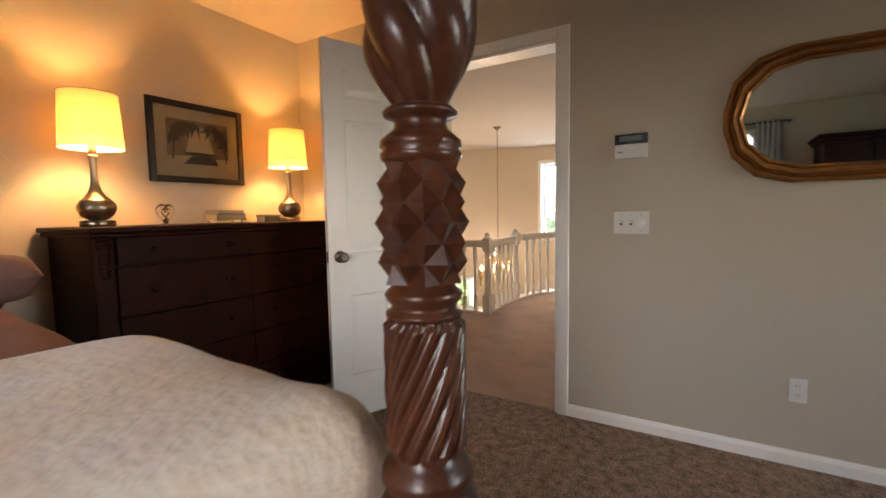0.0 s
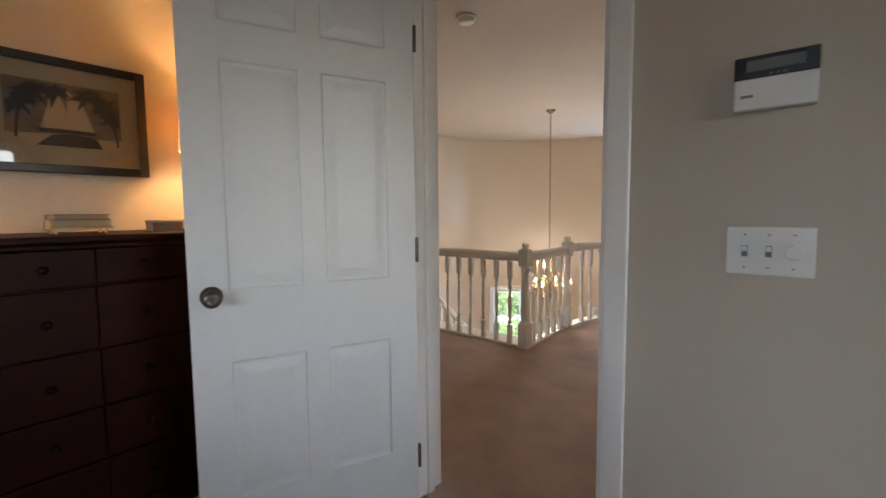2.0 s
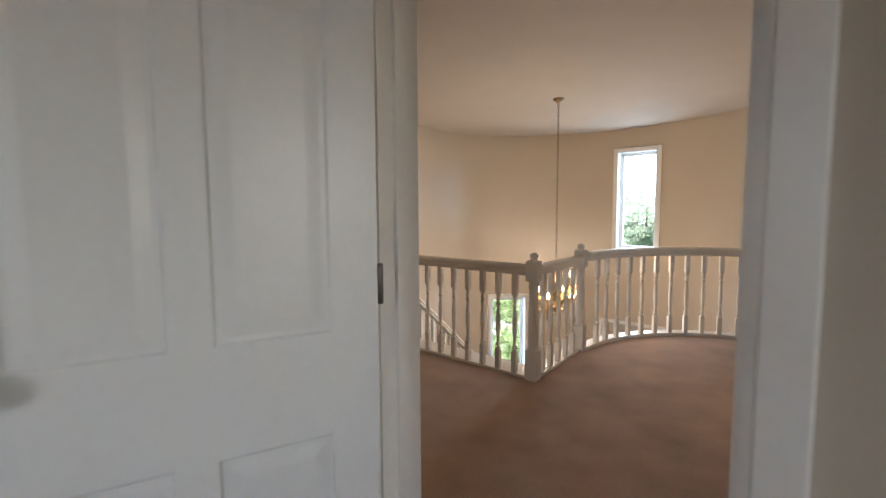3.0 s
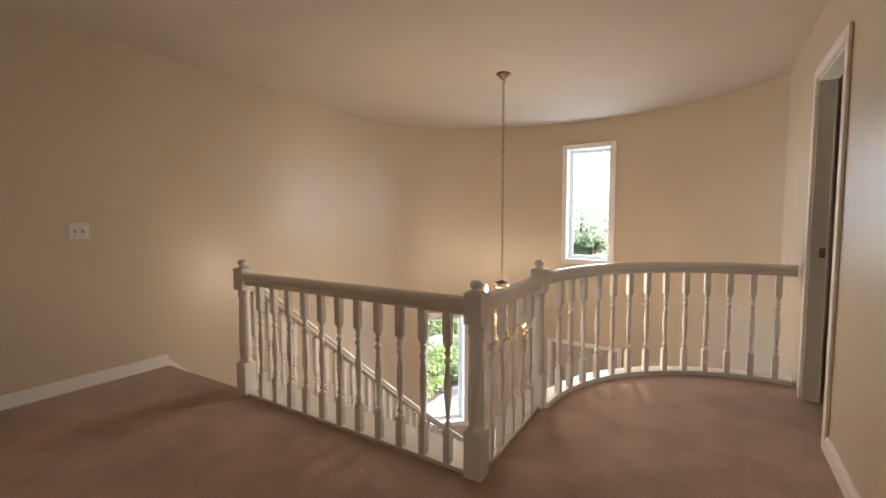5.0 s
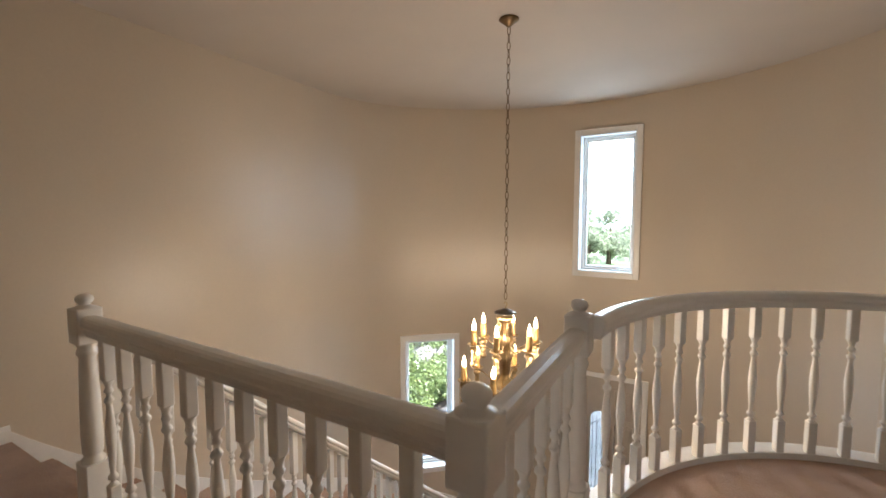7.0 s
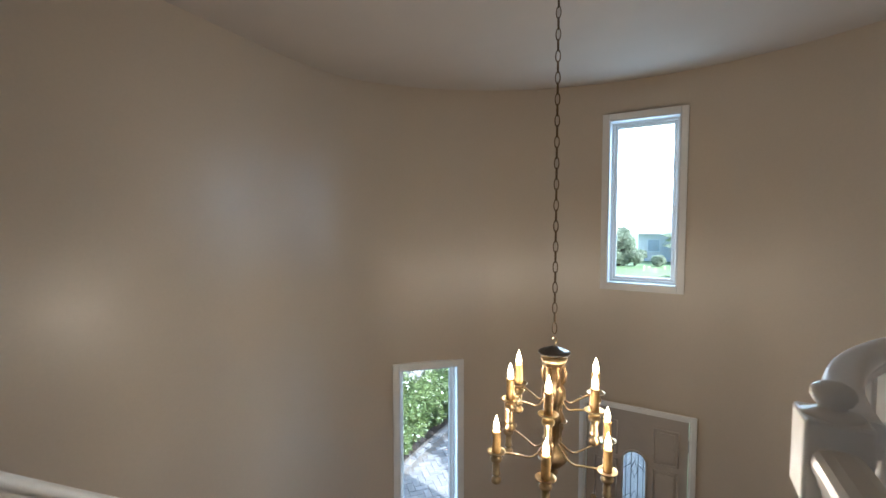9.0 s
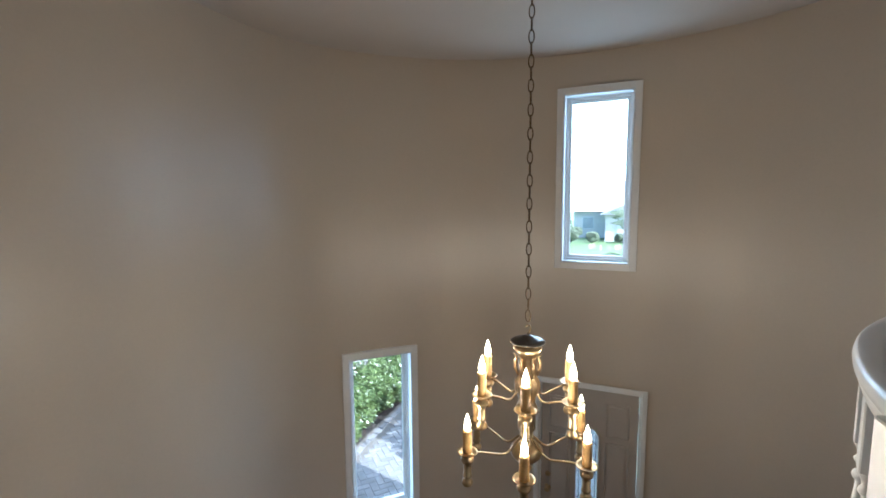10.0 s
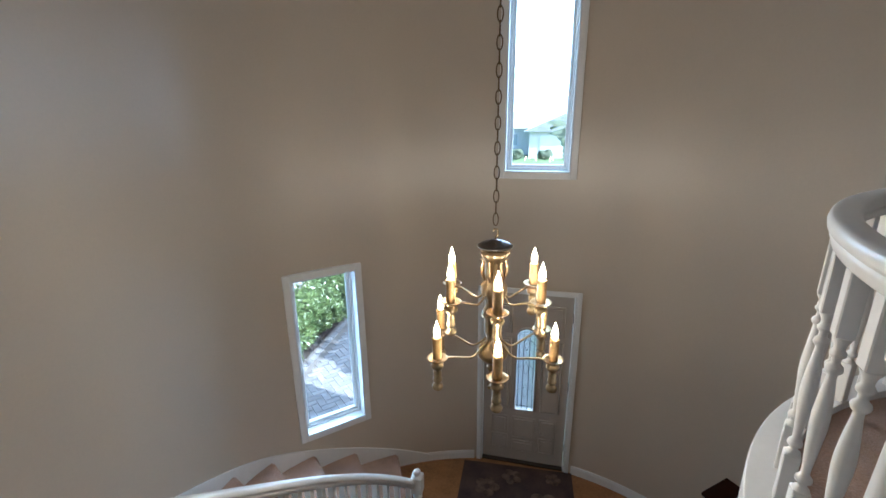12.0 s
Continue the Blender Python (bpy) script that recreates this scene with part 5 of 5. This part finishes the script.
# the throw's pile: short leaning tufts rooted on its surface
fur = bpy.data.objects["fur_throw"]
rnd = random.Random(5)
pv, pf = [], []
outward = 1 if max(fur.data.polygons, key=lambda f: abs(f.normal.z)).normal.z > 0 else -1
for f in fur.data.polygons:
    nrm = f.normal * outward
    c = [fur.data.vertices[i].co for i in f.vertices]
    for _ in range(10):
        u, v = rnd.random(), rnd.random()
        q = c[0].lerp(c[1], u).lerp(c[3].lerp(c[2], u), v)
        nz = noise.noise(Vector((q.x * 5, q.y * 5, q.z * 5 + 3))) * 3
        lean = Vector((math.cos(nz), math.sin(nz), -0.35)) + Vector((rnd.gauss(0, 0.3), rnd.gauss(0, 0.3), rnd.gauss(0, 0.2)))
        lean -= nrm * lean.dot(nrm)
        side = nrm.cross(lean).normalized() * rnd.uniform(0.0010, 0.0018)
        tip = nrm * rnd.uniform(0.003, 0.008) + lean * rnd.uniform(0.005, 0.009)
        mid = nrm * 0.003 + lean * 0.004
        o = len(pv)
        pv += [q - side, q + side, q + mid - side * 0.8, q + mid + side * 0.8, q + tip]
        pf += [(o, o + 1, o + 3, o + 2), (o + 2, o + 3, o + 4)]
pile = bpy.data.meshes.new("fur_nap")
pile.from_pydata([tuple(q) for q in pv], [], pf)
pile.materials.append(M_FUR)
po = new("fur_nap", pile)
po.parent = fur
tagged(po, "long cream faux fur pile", kind="stuff")


def pillow(x, y, z, ry, rz, sx, sy, sz, label):
    bm = bmesh.new()
    n = 20
    for side in (1, -1):
        g = [[None] * (n + 1) for _ in range(n + 1)]
        for i in range(n + 1):
            for j in range(n + 1):
                u, v = 2 * i / n - 1, 2 * j / n - 1
                k = max(0.0, (1 - u ** 6) * (1 - v ** 6)) ** 0.42
                pin = 1 - 0.07 * (u * u) * (1 - v * v) - 0.0
                g[i][j] = bm.verts.new((sx * u * math.sqrt(1 - 0.22 * v * v), sy * v * pin * math.sqrt(1 - 0.22 * u * u), side * sz * k + 0.006 * noise.noise(Vector((u * 3 + x, v * 3, side)))))
        for i in range(n):
            for j in range(n):
                f = bm.faces.new((g[i][j], g[i + 1][j], g[i + 1][j + 1], g[i][j + 1]))
                f.smooth = True
    bmesh.ops.remove_doubles(bm, verts=bm.verts, dist=0.0005)
    ob = mesh_ob("pillow", bm, M_PILLOW)
    ob.matrix_basis = BM @ pose(x, y, z, 0, ry, rz)
    return tagged(ob, label, "pillow", "pillows on the bed")


pillow(-1.93, -0.29, 0.925, -4, 0, 0.25, 0.38, 0.092, "mauve pillow lying on the dusty rose blanket")
pillow(-1.93, -1.25, 0.925, -4, 0, 0.25, 0.38, 0.092, "mauve pillow lying on the dusty rose blanket")
pillow(-2.06, -0.36, 1.05, -12, 0, 0.19, 0.36, 0.065, "mauve pillow resting on another pillow")

# ---- back of the bedroom, seen in the mirror ----
bw = thing("window_bedroom", "white-framed bedroom window", "window", (0, -4.7, 0))
bw["kind"] = "structure"
for x0, x1, z0, z1 in ((0.64, 0.70, 0.79, 2.16), (1.95, 2.01, 0.79, 2.16), (0.7005, 1.9495, 2.10, 2.16), (0.7005, 1.9495, 0.79, 0.85)):
    part("casing", box(bmesh.new(), x0, x1, 0.0005, 0.02, z0, z1, 0.003), M_TRIM, bw)
for x0, x1, z0, z1 in ((0.7005, 0.74, 0.8505, 2.0995), (1.91, 1.9495, 0.8505, 2.0995), (0.741, 1.909, 2.06, 2.0995), (0.741, 1.909, 0.8505, 0.89), (0.741, 1.909, 1.45, 1.49)):
    part("window_frame", box(bmesh.new(), x0, x1, -0.06, -0.02, z0, z1, 0.003), M_VINYL, bw)
sw = thing("window_bedroom_side", "white-framed bedroom side window", "window", (4.6, 0, 0))
sw["kind"] = "structure"
for y0, y1, z0, z1 in ((-1.66, -1.60, 0.74, 2.16), (-0.30, -0.24, 0.74, 2.16), (-1.5995, -0.3005, 2.10, 2.16), (-1.5995, -0.3005, 0.74, 0.80)):
    part("casing", box(bmesh.new(), -0.02, -0.0005, y0, y1, z0, z1, 0.003), M_TRIM, sw)
for y0, y1, z0, z1 in ((-1.5995, -1.56, 0.8005, 2.0995), (-0.34, -0.3005, 0.8005, 2.0995), (-1.559, -0.341, 2.06, 2.0995), (-1.559, -0.341, 0.8005, 0.84), (-0.97, -0.93, 0.841, 2.059)):
    part("window_frame", box(bmesh.new(), 0.02, 0.06, y0, y1, z0, z1, 0.003), M_VINYL, sw)
rod = thing("curtain_rod", "dark metal curtain rod above the bedroom window", "curtain rod", (0, -4.60, 2.22))
rb = lathe(bmesh.new(), [(0.011, 0), (0.011, 1.9)], 12)
rb.transform(pose(0.40, 0, 0, 0, 90, 0))
part("rod", rb, M_PEWTER, rod)
for x in (0.42, 2.28):
    part("bracket", box(bmesh.new(), x - 0.006, x + 0.006, -0.0995, 0.01, -0.02, 0.0, 0.002), M_PEWTER, rod)
for x0, x1 in ((0.45, 0.74), (1.93, 2.20)):
    cb = bmesh.new()
    n = 60
    g = []
    for i in range(n + 1):
        x = x0 + (x1 - x0) * i / n
        yy = 0.03 * math.sin(i / n * 2 * math.pi * 5)
        g.append((cb.verts.new((x, -4.60 + yy, 0.03)), cb.verts.new((x, -4.60 + yy * 0.7, 2.24))))
    for a, b in zip(g, g[1:]):
        f = cb.faces.new((a[0], b[0], b[1], a[1]))
        f.smooth = True
    cu = mesh_ob("curtain", cb, M_CURTAIN)
    so = cu.modifiers.new("thickness", 'SOLIDIFY')
    so.thickness = 0.003
    tagged(cu, "pale linen curtain hanging in folds", "curtain", "bedroom curtains")
arm = thing("armoire", "tall dark mahogany armoire with a cornice", "armoire", (2.95, -4.38, 0))
part("body", box(bmesh.new(), -0.42, 0.42, -0.28, 0.26, 0, 1.86, 0.006), M_DARKWOOD, arm)
part("cornice", box(box(bmesh.new(), -0.45, 0.45, -0.3, 0.29, 1.8605, 1.90, 0.012), -0.48, 0.48, -0.31, 0.32, 1.9005, 1.95, 0.015), M_DARKWOOD, arm)
for x0, x1 in ((-0.41, -0.005), (0.005, 0.41)):
    d = part("door", box(bmesh.new(), x0, x1, 0.2605, 0.282, 0.12, 1.82, 0.005), M_DARKWOOD, arm)
    kb = lathe(bmesh.new(), [(0.008, 0), (0.015, 0.014), (0.004, 0.026)], 12)
    kb.transform(pose(x1 - 0.04 if x0 < 0 else x0 + 0.04, 0.281, 1.0, -90))
    part("knob", kb, M_PEWTER, d)

# ---- outside ----
sky_bm = bmesh.new()
sky_bm.faces.new([sky_bm.verts.new(q) for q in ((-260, 150, -4), (260, 150, -4), (260, 150, 190), (-260, 150, 190))])
structure("backdrop", sky_bm, emitter("bright_hazy_sky", (0.86, 0.95, 1.0), 1.8), "bright hazy white sky beyond the houses", "sky")
GZ = ZF - 0.14
structure("planting_bed", box(bmesh.new(), -12.0, -4.765, 6.72, 16.5, GZ - 0.05, GZ + 0.03), mat("dark_mulch", (0.05, 0.035, 0.025), 0.95, var=0.4, wf=0.7, scale=6, fine=60, bump=1.0, dist=0.02), "dark mulch planting bed beside the walkway", "planting bed")
walkbed = structure("walkway", box(bmesh.new(), -4.76, -1.0, 6.72, 15.0, GZ - 0.05, GZ + 0.045), M_MORTAR, "sand bed of the paver walkway", "path")
house = thing("neighbour_house", "house with a grey hipped roof across the lawn, toned pale for overexposure", "house", (1.6, 50, GZ))


def hip(bm, x0, x1, y0, y1, z0, z1, rx0, rx1):
    ym = (y0 + y1) / 2
    v = [bm.verts.new(q) for q in ((x0, y0, z0), (x1, y0, z0), (x1, y1, z0), (x0, y1, z0), (rx0, ym, z1), (rx1, ym, z1))]
    for q in ((0, 1, 5, 4), (1, 2, 5), (2, 3, 4, 5), (3, 0, 4), (3, 2, 1, 0)):
        bm.faces.new([v[i] for i in q])
    return bm


part("wall", box(bmesh.new(), -6, 7, 0, 8, 0, 2.7), M_SIDING, house)
part("roof", hip(bmesh.new(), -6.6, 7.6, -0.6, 8.6, 2.7, 6.0, -2.6, 3.5), M_ROOF, house)
part("garage_wing", box(bmesh.new(), -2.9, 4.5, -4.0, -0.01, 0, 2.5), M_SIDING, house)
gr = bmesh.new()
v = [gr.verts.new(q) for q in ((-3.4, -4.5, 2.5), (5.0, -4.5, 2.5), (5.0, 1.5, 2.5), (-3.4, 1.5, 2.5), (0.8, -4.5, 4.3), (0.8, 1.5, 4.3))]
for q in ((0, 1, 4), (1, 2, 5, 4), (2, 3, 5), (3, 0, 4, 5)):
    gr.faces.new([v[i] for i in q])
part("wing_roof", gr, M_ROOF, house)
part("garage_door", box(bmesh.new(), -1.9, 2.6, -4.06, -4.005, 0.02, 2.15, 0.02), M_VINYL, house, "white garage door")
for x in (-4.6, 5.8):
    wn2 = part("window", box(bmesh.new(), x - 0.6, x + 0.6, -0.06, -0.005, 0.9, 2.2), M_VINYL, house)
    part("pane", box(bmesh.new(), x - 0.5, x + 0.5, -0.075, -0.062, 1.0, 2.1), M_HAZE, wn2)


def leaf_cloud(rnd, n, centre, radii, size, shell=0.5):
    """Many small leaf blades scattered through clumps; returns vertices and faces."""
    vs, fs = [], []
    for _ in range(n):
        while True:
            d = Vector((rnd.uniform(-1, 1), rnd.uniform(-1, 1), rnd.uniform(-1, 1)))
            if shell < d.length < 1:
                break
        k = 1 + 0.35 * noise.noise(d * 2.3 + Vector(centre))
        p = Vector((centre[0] + d.x * radii[0] * k, centre[1] + d.y * radii[1] * k, centre[2] + d.z * radii[2] * k))
        a = Vector((rnd.gauss(0, 1), rnd.gauss(0, 1), rnd.gauss(0, 0.7))).normalized()
        b = a.orthogonal().normalized()
        s = size * rnd.uniform(0.6, 1.5)
        i = len(vs)
        vs += [p - a * s, p + b * s * 0.38, p + a * s, p - b * s * 0.38]
        fs.append((i, i + 1, i + 2, i + 3))
    return vs, fs


def leaves(name, clumps, size, seed, material, parent):
    rnd = random.Random(seed)
    vs, fs = [], []
    for n, c, r in clumps:
        v, f = leaf_cloud(rnd, n, c, r, size)
        o = len(vs)
        vs += v
        fs += [tuple(q + o for q in face) for face in f]
    me = bpy.data.meshes.new(name)
    me.from_pydata([tuple(v) for v in vs], [], fs)
    me.materials.append(material)
    ob = new(name, me)
    ob.parent = parent
    return ob


def shrub(x, y, h, seed, material=M_LEAF, size=0.036):
    top = thing("shrub", "leafy green shrub beside the walkway", "shrub", (x, y, GZ), group="shrubs by the walkway")
    rnd = random.Random(seed)
    stems = bmesh.new()
    clumps = []
    for k in range(8):
        a = rnd.uniform(0, 2 * math.pi)
        e = Vector((math.cos(a) * h * rnd.uniform(0.2, 0.55), math.sin(a) * h * rnd.uniform(0.2, 0.55), h * rnd.uniform(0.45, 0.9)))
        tube(stems, [(0, 0, 0), e * 0.5 + Vector((0, 0, 0.1 * h)), e], [0.02, 0.014, 0.006], 6)
        clumps.append((620, tuple(e), (h * 0.38, h * 0.38, h * 0.34)))
    part("stem", stems, M_BARK, top)
    leaves("foliage", clumps, size, seed, material, top)


for i, (x, y, h) in enumerate(((-5.02, 7.9, 0.42), (-5.04, 8.5, 0.48), (-5.03, 9.1, 0.45), (-5.05, 9.7, 0.5), (-5.3, 8.1, 0.75), (-5.35, 9.1, 0.7), (-5.35, 10.0, 0.6), (-5.2, 10.9, 0.9), (-6.2, 8.7, 1.2), (-7.0, 9.6, 1.0), (-5.9, 11.6, 1.2), (-7.1, 10.7, 1.45), (-6.9, 12.3, 1.3), (-5.4, 7.2, 0.7), (-8.0, 12.3, 1.5), (-6.3, 7.6, 1.1), (-7.3, 9.3, 1.5))):
    shrub(x, y, h, 20 + i)


def boulder(x, y, r, seed):
    bm = bmesh.new()
    bmesh.ops.create_icosphere(bm, subdivisions=3, radius=r)
    for v in bm.verts:
        v.co *= 1 + 0.3 * noise.noise(v.co * (1.6 / r) + Vector((seed, 0, 0)))
        v.co.z *= 0.75
    ob = mesh_ob("boulder", bm, M_ROCK)
    ob.location = (x, y, GZ + r * 0.5)
    tagged(ob, "grey rounded boulder behind the shrubs", "boulder", "boulders behind the shrubs")


boulder(-6.35, 10.7, 0.46, 1)
boulder(-5.75, 10.9, 0.50, 5)
boulder(-6.0, 14.8, 0.6, 9)


def tree(x, y, h, seed):
    top = thing("tree", "broad leafy tree standing on the lawn", "tree", (x, y, GZ), group="trees across the lawn")
    rnd = random.Random(seed)
    tr = bmesh.new()
    tube(tr, [(0, 0, -0.05), (0.05, 0, h * 0.2), (0.0, 0.08, h * 0.45), (0.1, 0, h * 0.75)], [0.22, 0.17, 0.12, 0.05], 10)
    clumps = []
    for k in range(14):
        a = rnd.uniform(0, 2 * math.pi)
        z = h * rnd.uniform(0.16, 0.92)
        rr = h * 0.33 * math.sin(math.pi * min(0.95, z / h)) * rnd.uniform(0.5, 1.1)
        e = Vector((math.cos(a) * rr, math.sin(a) * rr, z))
        tube(tr, [(0.03, 0, h * 0.28), e * 0.55 + Vector((0, 0, h * 0.12)), e], [0.07, 0.045, 0.02], 6)
        clumps.append((420, tuple(e), (h * 0.19, h * 0.19, h * 0.15)))
    part("trunk", tr, M_BARK, top)
    leaves("crown", clumps, 0.13, seed, M_LEAF2, top)


tree(1.4, 8.6, 5.6, 60)
tree(-9.3, 38, 5.6, 61)
tree(-8.0, 37, 3.2, 65)
tree(-6.9, 40, 4.4, 62)
tree(-13.0, 42, 6.5, 63)
tree(-5.6, 44, 3.6, 64)
shrub(-4.2, 44, 1.2, 41, M_LEAF2, 0.1)
shrub(-2.4, 44.4, 0.9, 42, M_LEAF2, 0.1)
shrub(0.2, 44.6, 0.8, 43, M_LEAF2, 0.1)

# ---- pieces: pavers, oak strips ----
pm = box(bmesh.new(), -0.098, 0.098, -0.048, 0.048, 0, 0.05, 0.006, 1)
PV = bpy.data.meshes.new("paver")
pm.to_mesh(PV)
pm.free()
PV.materials.append(M_PAVER)
rnd = random.Random(11)
rest_v, rest_f, count = [], [], 0
spots = []
for n in range(-80, 81):
    for m in range(-80, 81):
        d = (n - m) % 4
        if d == 0:
            spots.append(((n + 1) * 0.1, (m + 0.5) * 0.1, 0))
        elif d == 3:
            spots.append(((n + 0.5) * 0.1, (m + 1) * 0.1, 90))
c45 = math.cos(radians(45))
laid = []
for u, w, turn in spots:
    x, y = -3.6 + (u - w) * c45, 9.5 + (u + w) * c45
    if -4.55 < x < -1.1 and 6.8 < y < 14.8:
        laid.append((x, y, 45 + turn))
laid += [(-4.655, 6.85 + 0.2 * k, 90) for k in range(40)]
for x, y, turn in laid:
    m = pose(x, y, GZ + rnd.uniform(0.0, 0.003), 0, 0, turn)
    if 7.0 < y < 9.6 and x < -3.55 and count < 300:
        ob = new("paver", PV)
        ob.parent = walkbed
        ob.matrix_basis = m
        count += 1
    else:
        o = len(rest_v)
        rest_v += [tuple(m @ v.co) for v in PV.vertices]
        rest_f += [tuple(q + o for q in f.vertices) for f in PV.polygons]
me = bpy.data.meshes.new("paving")
me.from_pydata(rest_v, [], rest_f)
me.materials.append(M_PAVER)
tagged(new("paving", me), "grey herringbone pavers of the walkway", "paving", kind="stuff")
